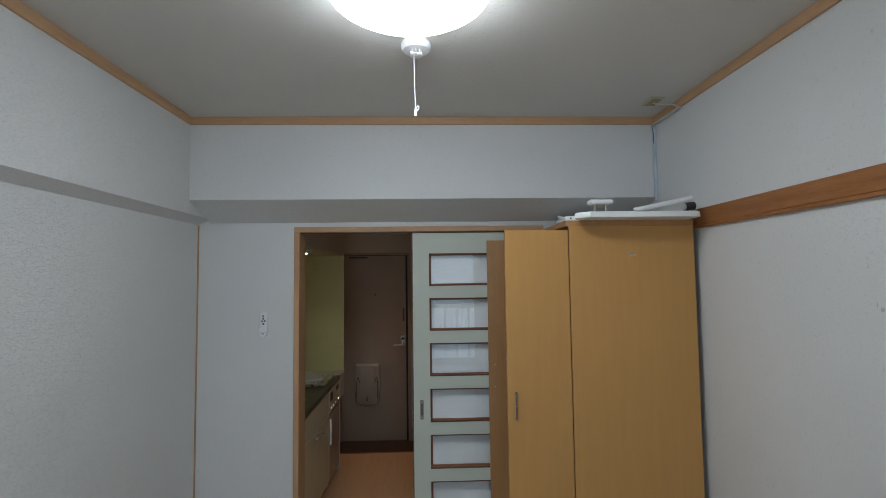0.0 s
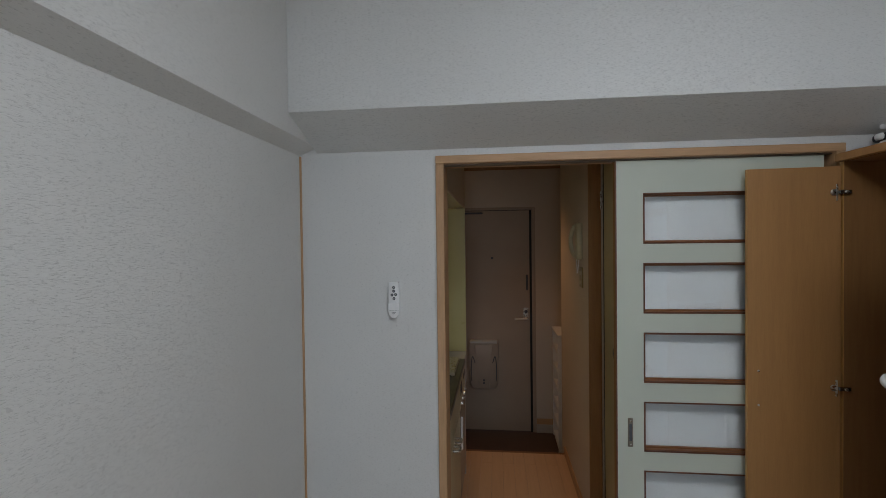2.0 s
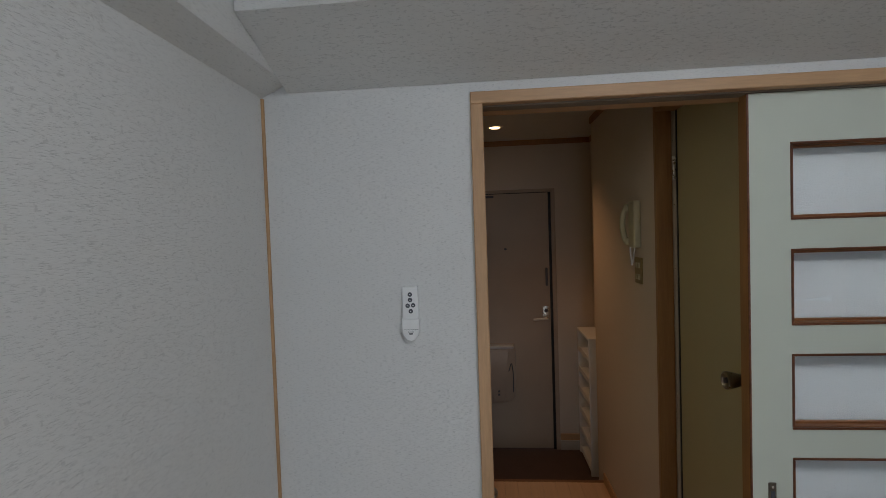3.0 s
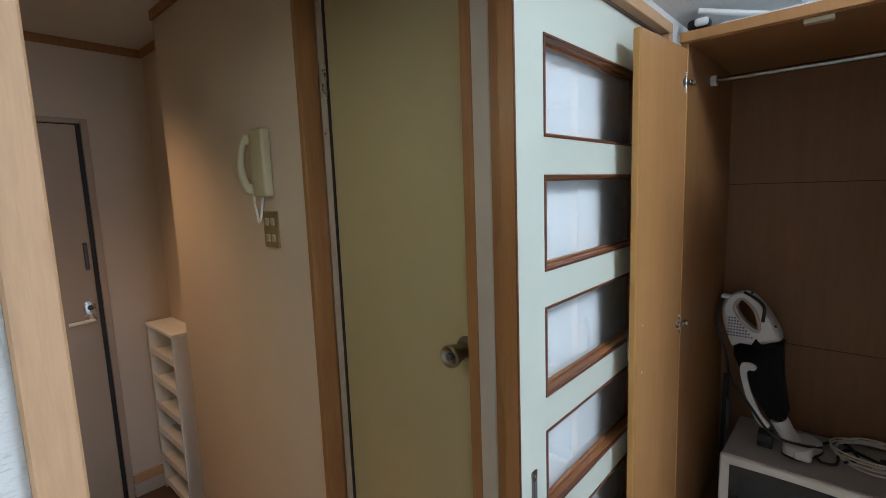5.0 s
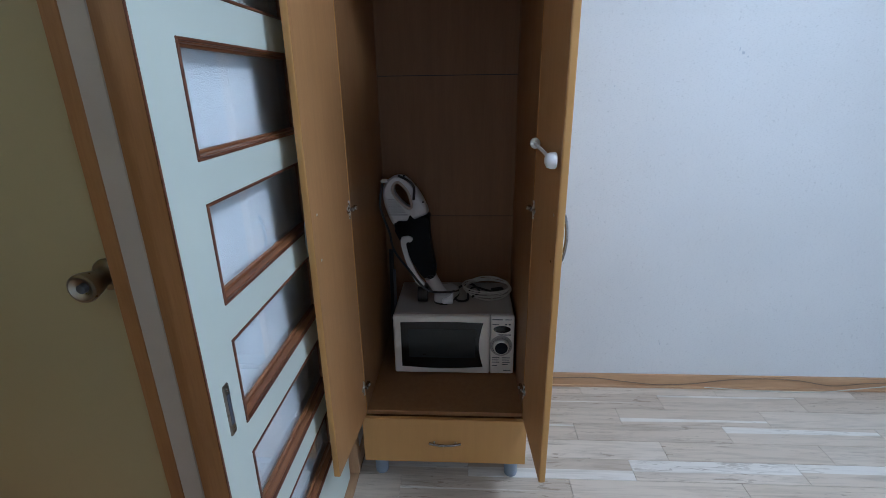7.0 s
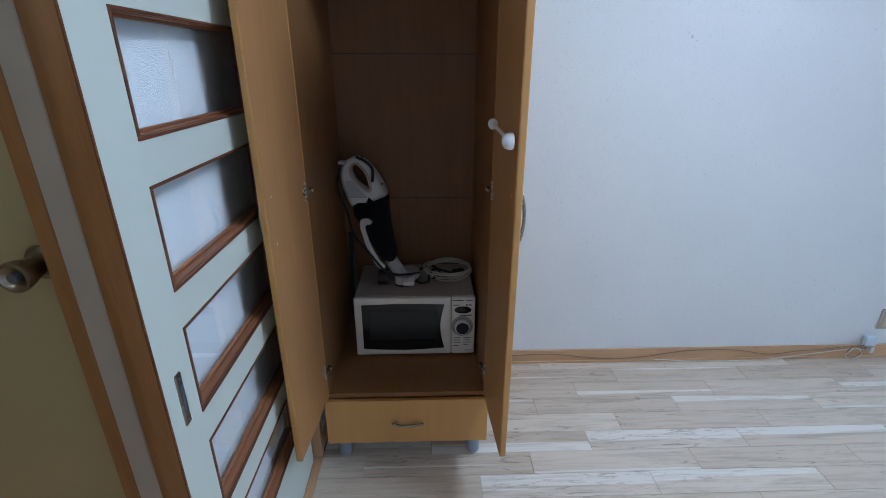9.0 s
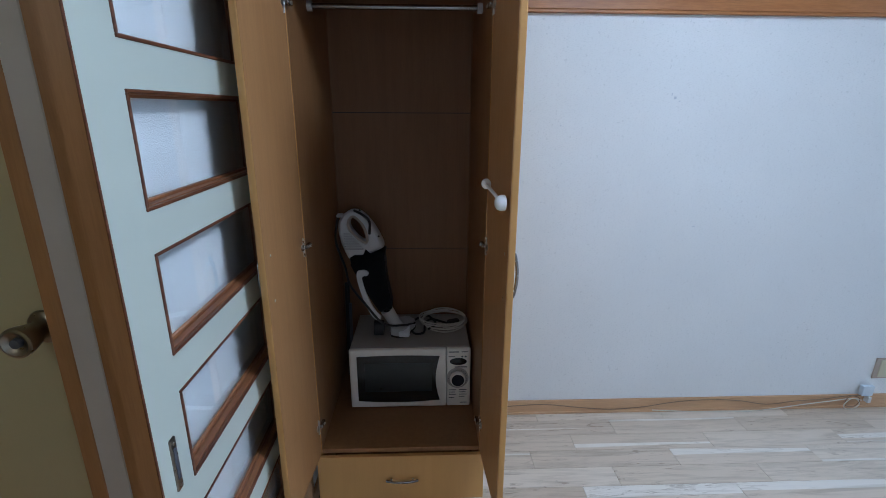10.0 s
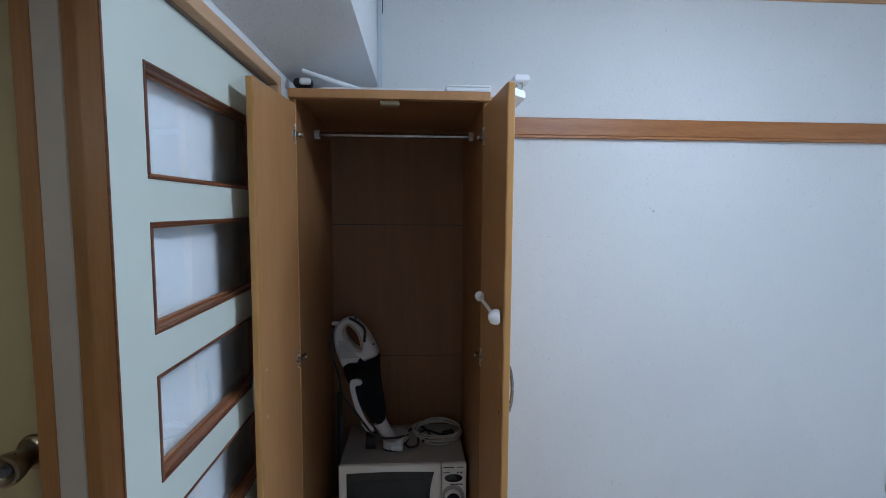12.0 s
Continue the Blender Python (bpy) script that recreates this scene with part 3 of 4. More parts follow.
part("bend", tube(smooth_path([(1.056, WY0 - 0.002, 1.684), (1.058, WY0 - 0.018, 1.684), (1.064, WY0 - 0.026, 1.676), (1.066, WY0 - 0.018, 1.668)]), 0.0022, 8), M_CHROME, hook, "", True)

# ---- microwave oven ----
MX0, MX1, MY0, MY1, MZ0, MZ1 = 1.005, 1.325, -0.612, -0.136, 0.314, 0.567
oven = thing("microwave_oven", "silver microwave oven with a dark window and a dial", "microwave", Matrix(((1, 0, 0, 0), (0, 0.979, 0, -0.0009), (0, 0, 1, 0), (0, 0, 0, 1))))
part("casing", box(MX0 + 0.016, MX1, MY0 + 0.002, MY1 - 0.002, MZ0, MZ1, 0.006, 2), M_MWTOP, oven, "grey enamelled sheet casing")
PL = -0.518
mdoor = part("oven_door", box(MX0 - 0.004, MX0 + 0.015, PL + 0.001, MY1, MZ0, MZ1, 0.007, 3), M_SILVER, oven, "silver door with a curved dark window")
win = []
y0, y1, z0, z1 = -0.166, -0.490, 0.345, 0.538
for k in range(13):
    f = k / 12
    win.append((y0 + (y1 - y0) * f, z1 + 0.004 * math.sin(math.pi * f)))
for k in range(1, 9):
    f = k / 9
    win.append((y1 + 0.016 * math.sin(math.pi * f), z1 + (z0 - z1) * f))
for k in range(13):
    f = k / 12
    win.append((y1 + (y0 - y1) * f, z0 - 0.008 * math.sin(math.pi * f)))
turn_front = Matrix(((0, 0, -1, MX0 - 0.004), (1, 0, 0, 0), (0, 1, 0, 0), (0, 0, 0, 1)))
part("door_window", outline(win, 0.0015, None, turn_front), M_DARKGLASS, mdoor, "black glossy window")
part("window_mesh", box(MX0 - 0.0066, MX0 - 0.0056, -0.460, -0.195, 0.386, 0.510, 0.0004), M_SCREEN, mdoor)
panel = part("control_panel", box(MX0 - 0.003, MX0 + 0.0155, MY0, PL - 0.001, MZ0, MZ1, 0.006, 3), M_SILVER, oven)
part("display", lathe([(0.0335, 0), (0.0335, 0.0015), (0.031, 0.002)], 32, Matrix.Translation((MX0 - 0.003, -0.563, 0.512)) @ Matrix(((0, 0, -1, 0), (1, 0, 0, 0), (0, 0.45, 0, 0), (0, 0, 0, 1)))), M_DARKGLASS, panel, "oval dark display", True)
part("dial_ring", lathe([(0.044, 0), (0.044, 0.002), (0.040, 0.004)], 40, Matrix.Translation((MX0 - 0.003, -0.561, 0.441)) @ Matrix(((0, 0, -1, 0), (1, 0, 0, 0), (0, 1, 0, 0), (0, 0, 0, 1)))), M_MWTOP, panel, "", True)
for k in range(22):
    a = 2 * math.pi * k / 22
    part("dial_mark", box(MX0 - 0.0078, MX0 - 0.0068, -0.561 + 0.036 * math.cos(a) - 0.0016, -0.561 + 0.036 * math.cos(a) + 0.0016,
                          0.441 + 0.036 * math.sin(a) - 0.0016, 0.441 + 0.036 * math.sin(a) + 0.0016), M_BUTTON, panel)
dial = part("dial", lathe([(0.030, 0.003), (0.030, 0.016), (0.027, 0.020), (0.021, 0.021)], 40, Matrix.Translation((MX0 - 0.003, -0.561, 0.441)) @ Matrix(((0, 0, -1, 0), (1, 0, 0, 0), (0, 1, 0, 0), (0, 0, 0, 1)))), M_SILVER, panel, "silver turning dial", True)
part("dial_cap", lathe([(0.025, 0.0205), (0.024, 0.0225), (0.010, 0.0235)], 32, Matrix.Translation((MX0 - 0.003, -0.561, 0.441)) @ Matrix(((0, 0, -1, 0), (1, 0, 0, 0), (0, 1, 0, 0), (0, 0, 0, 1)))), M_NAVY, dial, "", True)
for y0, y1, z, h in ((-0.525, -0.565, 0.553, 0.004), (-0.575, -0.600, 0.553, 0.003), (-0.525, -0.550, 0.533, 0.003), (-0.575, -0.582, 0.533, 0.006), (-0.588, -0.596, 0.533, 0.006),
                     (-0.550, -0.598, 0.488, 0.004), (-0.527, -0.556, 0.387, 0.003), (-0.527, -0.552, 0.377, 0.003), (-0.527, -0.556, 0.367, 0.003), (-0.527, -0.548, 0.352, 0.003),
                     (-0.567, -0.598, 0.387, 0.003), (-0.567, -0.594, 0.377, 0.003), (-0.567, -0.598, 0.367, 0.003), (-0.567, -0.590, 0.357, 0.003), (-0.572, -0.602, 0.330, 0.003)):
    part("printed_bar", box(MX0 - 0.0036, MX0 - 0.0029, y1, y0, z - h / 2, z + h / 2), M_BUTTON, panel)
for x in (MX0 + 0.04, MX1 - 0.04):
    for y in (MY0 + 0.04, MY1 - 0.04):
        part("foot", lathe([(0.011, FLOOR_IN - MZ0), (0.012, 0.0005)], 14, pose(x, y, MZ0)), M_BLACK, oven, "black rubber foot")

# ---- stick vacuum cleaner leaning in the corner ----
vac = thing("vacuum_cleaner", "white and black upright vacuum cleaner leaning inside the wardrobe", "vacuum cleaner")
# side outlines in a plane that faces the wardrobe's front: u runs to the window side, v runs up
VX, VY, VZ = 1.150, -0.282, 0.592


def vac_sheet(points, depth, bevel, off):
    m = Matrix.Translation((VX + off, VY, VZ)) @ Matrix(((0, 0.22, -1, 0), (-1, 0, 0, 0), (0, 1, 0.1, 0), (0, 0, 0, 1)))
    return outline(points, depth, None, m, bevel)


def ring_points(points, per=5):
    p = [Vector((*q, 0)) for q in points]
    k = len(p)
    out = []
    for i in range(k):
        a, b, c, d = p[i - 1], p[i], p[(i + 1) % k], p[(i + 2) % k]
        for j in range(per):
            t = j / per
            v = 0.5 * (2 * b + (c - a) * t + (2 * a - 5 * b + 4 * c - d) * t * t + (3 * b - a - 3 * c + d) * t ** 3)
            out.append((v.x, v.y))
    return out



def turned(points):
    """The head leans a little further over than the cup below it."""
    c, sn = math.cos(radians(6)), math.sin(radians(6))
    return ring_points([(-0.080 + 0.93 * (c * (u + 0.080) - sn * (v - 0.30)), 0.300 + 0.93 * (sn * (u + 0.080) + c * (v - 0.30))) for u, v in points])


HEAD = turned([(-0.150, 0.480), (-0.185, 0.440), (-0.185, 0.375), (-0.165, 0.305), (-0.148, 0.290), (-0.080, 0.300), (-0.018, 0.318), (-0.010, 0.335),
                    (-0.030, 0.392), (-0.066, 0.452), (-0.105, 0.484)])
HOLE = turned([(-0.118, 0.462), (-0.142, 0.440), (-0.135, 0.405), (-0.102, 0.365), (-0.076, 0.352), (-0.072, 0.378), (-0.084, 0.425)])


def ray_out(centre, angle, points):
    """Where a ray from centre meets the closed outline."""
    d = Vector((math.cos(angle), math.sin(angle)))
    best = None
    for (ax, ay), (bx, by) in zip(points, points[1:] + points[:1]):
        ex, ey = bx - ax, by - ay
        den = d.x * ey - d.y * ex
        if abs(den) < 1e-12:
            continue
        t = ((ax - centre[0]) * ey - (ay - centre[1]) * ex) / den
        w = ((ax - centre[0]) * d.y - (ay - centre[1]) * d.x) / den
        if t > 0 and -1e-9 <= w <= 1 + 1e-9 and (best is None or t > best):
            best = t
    return (centre[0] + d.x * best, centre[1] + d.y * best)


def holed(outer, inner, depth, round_off, m, steps=72):
    """A thick plate with a hole and rounded rims."""
    c = (sum(p[0] for p in inner) / len(inner), sum(p[1] for p in inner) / len(inner))
    angles = [2 * math.pi * k / steps for k in range(steps)]
    o = [ray_out(c, a, outer) for a in angles]
    q = [ray_out(c, a, inner) for a in angles]
    rings = []
    for f, z in ((0.0, 0.0), (0.0, depth - round_off), (0.10, depth - round_off * 0.35), (0.28, depth), (0.80, depth), (0.95, depth - round_off * 0.3), (1.0, depth - round_off), (1.0, 0.0)):
        rings.append([(a[0] + (b[0] - a[0]) * f, a[1] + (b[1] - a[1]) * f, z) for a, b in zip(o, q)])
    bm = bmesh.new()
    vs = [[bm.verts.new(m @ Vector(p)) for p in ring] for ring in rings]
    for a, b in zip(vs, vs[1:] + vs[:1]):
        for k in range(steps):
            bm.faces.new((a[k], a[(k + 1) % steps], b[(k + 1) % steps], b[k]))
    return bm


VAC_M = Matrix.Translation((VX, VY, VZ)) @ Matrix(((0, 0.22, -1, 0), (-1, 0, 0, 0), (0, 1, 0.1, 0), (0, 0, 0, 1)))
body = part("motor_housing", holed(HEAD, HOLE, 0.075, 0.020, VAC_M), M_GREYWHITE, vac, "white moulded motor housing with a grip hole", True)
part("grip_trim", tube([(VX - 0.076 + 0.22 * v + 0.004, VY - u, VZ + v + 0.0076) for u, v in HOLE + HOLE[:1]], 0.0055, 8), M_TAUPE, body, "grey grip lining", True)
for r in range(7):
    for c in range(3 + r):
        u, v = -0.168 + c * 0.0085, 0.382 - r * 0.0095
        part("vent_hole", box(-0.0016, 0.0016, -0.0024, 0.0024, -0.002, 0.002), M_BUTTON, body, m=pose(VX - 0.0755 + 0.22 * v, VY - u - 0.004, VZ + v + 0.007))
for u, v in ((-0.105, 0.470), (-0.034, 0.372)):
    part("screw_hole", lathe([(0.004, 0), (0.004, 0.002)], 10, pose(VX - 0.074 + 0.22 * v, VY - u, VZ + v + 0.007, 0, -90)), M_BLACK, body)
CUP = ring_points([(-0.150, 0.292), (-0.080, 0.302), (-0.016, 0.322), (-0.012, 0.290), (-0.006, 0.215), (0.006, 0.150), (0.014, 0.100), (0.000, 0.074), (-0.030, 0.082), (-0.070, 0.135), (-0.115, 0.210)])
part("dust_cup", vac_sheet(CUP, 0.080, 0.022, 0.004), M_SMOKE, vac, "smoked black dust cup", True)
SPINE = ring_points([(-0.118, 0.246), (-0.100, 0.253), (-0.083, 0.251), (-0.073, 0.241), (-0.083, 0.230), (-0.101, 0.228), (-0.084, 0.165), (-0.052, 0.102), (-0.028, 0.076), (-0.034, 0.064), (-0.052, 0.067), (-0.074, 0.098), (-0.099, 0.155), (-0.117, 0.215)])
part("spine", vac_sheet(SPINE, 0.012, 0.004, -0.078), M_GREYWHITE, vac, "white lower frame", True)
part("neck", tube([(VX - 0.02, VY + 0.010, VZ + 0.085), (VX - 0.01, VY - 0.015, VZ + 0.035), (VX + 0.0, VY - 0.040, VZ + 0.0)], 0.02, 16, None, [0.026, 0.024, 0.020]), M_GREYWHITE, vac, "", True)
NOZ = ring_points([(-0.035, -0.055), (0.035, -0.055), (0.040, 0.0), (0.026, 0.060), (-0.026, 0.060), (-0.040, 0.0)])
nozzle = part("nozzle", outline(NOZ, 0.036, None, pose(VX + 0.012, VY - 0.050, 0.569, 0, 0, 72), 0.012), M_GREYWHITE, vac, "white suction nozzle", True)
part("nozzle_lip", outline([(u * 1.03, v * 1.03) for u, v in NOZ], 0.007, None, pose(VX + 0.012, VY - 0.050, 0.567, 0, 0, 72)), M_BLACK, nozzle)
part("nozzle_cap", box(-0.030, 0.030, -0.022, 0.022, 0, 0.022, 0.008, 3), M_WHITE, nozzle, "pale nozzle front", True, pose(VX - 0.034, VY - 0.060, 0.579, 0, -16, 0))
part("wheel", tube([(VX - 0.026, VY + 0.022, 0.600), (VX - 0.026, VY + 0.060, 0.600)], 0.030, 24), M_BLACK, vac, "black rubber wheel", True)
part("hose", tube(smooth_path([(VX + 0.03, VY + 0.19, VZ + 0.45), (VX + 0.02, VY + 0.202, VZ + 0.36), (VX + 0.0, VY + 0.168, VZ + 0.26), (VX - 0.045, VY + 0.145, VZ + 0.20), (VX - 0.062, VY + 0.09, VZ + 0.13),
                               (VX - 0.075, VY + 0.02, VZ + 0.05), (VX - 0.045, VY - 0.055, VZ + 0.026), (VX + 0.03, VY - 0.10, VZ + 0.0)]), 0.0045, 8), M_BLACK, vac, "black power cord wound along the body", True)
part("grip_cord", tube(smooth_path([(VX + 0.02, VY + 0.125, VZ + 0.478), (VX - 0.01, VY + 0.09, VZ + 0.468), (VX - 0.005, VY + 0.066, VZ + 0.44), (VX + 0.0, VY + 0.068, VZ + 0.39)]), 0.005, 8), M_BLACK, vac, "", True)
part("wand", tube([(1.262, -0.092, FLOOR_IN), (1.262, -0.098, 0.74)], 0.010, 14), M_BLACK, vac, "black tube standing beside the microwave", True)
part("wand", tube([(1.235, -0.108, FLOOR_IN), (1.235, -0.112, 0.66)], 0.006, 12), M_BUTTON, vac, "thin dark tube", True)
part("hook_tab", box(VX + 0.02, VX + 0.05, VY + 0.168, VY + 0.196, VZ + 0.450, VZ + 0.462, 0.004), M_GREYWHITE, vac)

# coiled cable with its plug on the oven
coil = thing("coiled_cable", "coiled cream extension cable with a black plug", "cable")
for k in range(5):
    random.seed(10 + k)
    rx, ry, dx, dy = 0.088 + random.uniform(-0.014, 0.012), 0.095 + random.uniform(-0.014, 0.008), random.uniform(-0.012, 0.012), random.uniform(-0.007, 0.007)
    tilt = random.uniform(0.0, 0.035)
    pts = [(1.222 + dx + rx * math.cos(a), -0.503 + dy + ry * math.sin(a), 0.571 + k * 0.005 + tilt * (1 + math.cos(a + k)) * 0.5) for a in (2 * math.pi * j / 40 for j in range(41))]
    part("loop", tube(pts, 0.0029, 8), M_CORD, coil, "", True)
part("black_loop", tube(smooth_path([(1.17, -0.36, 0.573), (1.12, -0.385, 0.573), (1.13, -0.42, 0.574), (1.20, -0.425, 0.575), (1.25, -0.45, 0.575), (1.22, -0.50, 0.576), (1.19, -0.53, 0.58)]), 0.0045, 8), M_BLACK, coil, "black mains lead", True)
part("black_loop", tube(smooth_path([(1.16, -0.34, 0.572), (1.20, -0.36, 0.574), (1.27, -0.40, 0.575), (1.28, -0.44, 0.576), (1.20, -0.47, 0.577), (1.15, -0.44, 0.578)]), 0.0045, 8), M_BLACK, coil, "black mains lead", True)
part("plug", box(-0.012, 0.012, -0.025, 0.025, 0, 0.020, 0.004, 2), M_BLACK, coil, "black plug", False, pose(1.215, -0.545, 0.568, 0, 0, 20))
part("plug", box(-0.008, 0.008, -0.014, 0.014, 0, 0.014, 0.003, 2), M_CORD, coil, "cream plug", False, pose(1.165, -0.515, 0.568, 0, 0, -40))

# ---- folding table stored on the wardrobe ----
table = thing("folding_table", "white folding table lying flat on top of the wardrobe", "table")
TOP = [(0.785, -0.700), (0.835, -0.750), (1.300, -0.750), (1.322, -0.728), (1.322, -0.125), (1.290, -0.095), (0.870, -0.095), (0.840, -0.125), (0.840, -0.600)]
part("tabletop", outline(TOP, 0.025, None, pose(0, 0, WZ + 0.0005), 0.008), M_WHITE, table, "white laminated top", True)
part("leg", tube([(1.050, -0.690, WZ + 0.036), (1.300, -0.704, WZ + 0.086)], 0.011, 12), M_WHITE, table, "folded white steel leg", True)
part("leg", tube([(0.900, -0.055, WZ + 0.086), (0.945, -0.245, WZ + 0.038), (0.960, -0.300, WZ + 0.033)], 0.008, 12), M_WHITE, table, "folded white steel leg", True)
cap = part("leg_cap", tube([(1.262, -0.712, WZ + 0.046), (1.304, -0.712, WZ + 0.050)], 0.018, 16), M_BLACK, table, "black rubber leg cap", True)
part("cap_badge", tube([(1.252, -0.714, WZ + 0.046), (1.266, -0.714, WZ + 0.047)], 0.0150, 16), M_GREYWHITE, cap, "", True)
cap = part("leg_cap", box(0.884, 0.924, -0.088, -0.028, WZ + 0.034, WZ + 0.064, 0.013, 3), M_BLACK, table, "black rubber leg cap", True)
# white piece modelled in place of the shine on the black cap
part("cap_badge", box(0.877, 0.890, -0.086, -0.050, WZ + 0.040, WZ + 0.062, 0.008, 3), M_WHITE, cap, "", True)
clip = part("leg_bracket", box(0.832, 0.930, -0.764, -0.715, WZ + 0.054, WZ + 0.074, 0.007, 2), M_WHITE, table, "white leg bracket with steel fork", True)
for x in (0.858, 0.904):
    part("fork", box(x - 0.004, x + 0.004, -0.746, -0.722, WZ + 0.0255, WZ + 0.0545, 0.001), M_CHROME, clip)
part("clip_bar", box(0.8625, 0.8995, -0.740, -0.730, WZ + 0.040, WZ + 0.046), M_GOLD, clip)
box_white = thing("flat_white_box", "flat white plastic box on the wardrobe top", "box")
part("body", box(0.762, 0.812, -0.632, -0.500, WZ, WZ + 0.019, 0.003, 2), M_WHITE, box_white)
part("lid_line", box(0.7605, 0.763, -0.628, -0.504, WZ + 0.011, WZ + 0.014), M_GREYWHITE, box_white)
part("button", lathe([(0.004, 0), (0.004, 0.001)], 10, pose(0.787, -0.633, WZ + 0.010, 90)), M_BUTTON, box_white)

# ---- remote control in its wall holder ----
remote = thing("remote_control", "white lamp remote control in a wall holder", "remote control", pose(-0.776, 0, 1.266))
hold = [(-0.0215, 0.030), (-0.023, 0.055), (0.023, 0.055), (0.0215, 0.030), (0.019, 0.014), (0.010, 0.003), (0, 0.0), (-0.010, 0.003), (-0.019, 0.014)]
face = Matrix(((1, 0, 0, 0), (0, 0, -1, 0), (0, 1, 0, 0), (0, 0, 0, 1)))
part("holder", outline(hold, 0.020, None, face, 0.0025), M_WHITE, remote, "white wall holder", True)
part("body", outline([(-0.0195, 0.028), (-0.0195, 0.137), (-0.018, 0.1385), (0.018, 0.1385), (0.0195, 0.137), (0.0195, 0.028)], 0.017, None, face, 0.0015), M_WHITE, remote, "", True)
for x, z in ((0, 0.118), (0, 0.104), (-0.0065, 0.0895), (0.0075, 0.0905), (0.001, 0.0755)):
    b = part("button", lathe([(0.0056, 0.016), (0.0056, 0.0182), (0.0045, 0.0188)], 20, pose(x, 0, z, 90)), M_BUTTON, remote, "", True)
    part("button_mark", box(x - 0.0016, x + 0.0016, -0.0194, -0.0187, z - 0.0008, z + 0.0008), M_WHITE, b)
part("cover_line", box(-0.019, 0.019, -0.0206, -0.0199, 0.0285, 0.0292), M_BUTTON, remote)
for z, w in ((0.023, 0.008), (0.0195, 0.005), (0.0165, 0.004)):
    part("printed_bar", box(-w, w, -0.0206, -0.0199, z - 0.0007, z + 0.0007), M_BUTTON, remote)

# ---- ceiling outlet with its cable duct ----
outlet_c = thing("ceiling_outlet", "yellowed square ceiling outlet plate with a cable", "outlet", pose(1.253, -0.490, ZC))
part("plate", box(-0.035, 0.035, -0.055, 0.055, -0.008, 0, 0.003), M_IVORY, outlet_c)
part("face", box(-0.024, 0.024, -0.042, 0.042, -0.010, -0.0078, 0.001), M_GOLD, outlet_c)
part("cable", tube(smooth_path([(0.0, 0.0, -0.010), (0.01, -0.025, -0.026), (0.05, -0.03, -0.030), (0.09, -0.03, -0.032), (0.118, -0.02, -0.045)]), 0.004, 8), M_GREYWHITE, outlet_c, "", True)
duct = thing("cable_duct", "thin white cable duct down the wall corner", "cable duct")
part("run", box(XR - 0.024, XR - 0.0125, -0.540, YBEAM - 0.013, ZC - 0.056, ZC - 0.043, 0.002), M_GREYWHITE, duct)
part("drop", box(XR - 0.016, XR - 0.0005, YBEAM - 0.016, YBEAM - 0.0005, ZBEAM - 0.02, ZC - 0.057, 0.002), M_DUCT, duct, "pale blue-grey drop")
part("loose_wire", tube(smooth_path([(XR - 0.026, YBEAM - 0.02, ZC - 0.055), (XR - 0.020, YBEAM - 0.022, ZC - 0.09), (XR - 0.018, YBEAM - 0.021, ZC - 0.15)]), 0.0018, 6), M_BLACK, duct, "", True)

# wall outlet and cable near the window
sock = thing("wall_outlet", "grey-white wall outlet plate above the baseboard", "outlet", pose(XR, -2.70, 0.219))
part("plate", box(-0.007, 0, -0.060, 0.045, -0.056, 0.056, 0.002), M_TAUPE, sock)
part("face", box(-0.009, -0.006, -0.045, 0.022, -0.046, 0.046, 0.001), M_IVORY, sock)
tap = thing("power_tap", "small white plug-in box at the baseboard", "plug", pose(XR - 0.011, -2.630, 0.078))
part("body", box(-0.022, 0, -0.030, 0.030, 0.0, 0.055, 0.003), M_DUCT, tap)
part("plug", box(-0.030, -0.004, -0.022, -0.002, -0.035, -0.002, 0.003), M_GREYWHITE, tap)
wire = thing("loose_cable", "thin cream cable lying along the baseboard", "cable")
random.seed(4)
pts = [(XR - 0.013, -0.70 - 0.16 * k, 0.042 + 0.016 * math.sin(k * 1.1) + random.uniform(-0.008, 0.008)) for k in range(10)]
pts += [(XR - 0.016, -2.28, 0.048), (XR - 0.018, -2.42, 0.058), (XR - 0.02, -2.56, 0.075), (XR - 0.03, -2.60, 0.06), (XR - 0.03, -2.58, 0.02), (XR - 0.03, -2.53, 0.03), (XR - 0.03, -2.54, 0.075), (XR - 0.03, -2.60, 0.085)]
part("run", tube(smooth_path(pts), 0.0022, 6), M_CABLE, wire, "", True)

white = [(XR - 0.022, -1.55, 0.016), (XR - 0.026, -1.80, 0.004), (XR - 0.030, -2.05, 0.004), (XR - 0.024, -2.30, 0.030), (XR - 0.022, -2.46, 0.048), (XR - 0.026, -2.575, 0.062), (XR - 0.034, -2.60, 0.030), (XR - 0.036, -2.55, 0.006), (XR - 0.034, -2.52, 0.030), (XR - 0.030, -2.56, 0.066), (XR - 0.030, -2.61, 0.055)]
part("white_run", tube(smooth_path(white), 0.0024, 6), M_CORD, wire, "white lead looped at the plug", True)

# scuffs on the side wall
for y, z, dy, dz in ((-1.455, 1.492, 0.010, 0.010), (-1.475, 1.478, 0.006, 0.004), (-1.44, 1.505, 0.003, 0.012), (-0.99, 1.38, 0.004, 0.004), (-1.62, 0.95, 0.014, 0.002), (-1.32, 0.24, 0.002, 0.018)):
    solid("scuff", box(XR - 0.0009, XR - 0.0003, y - dy / 2, y + dy / 2, z - dz / 2, z + dz / 2), M_MARK, "faint grey scuff on the white wallpaper", "stain", kind="structure")

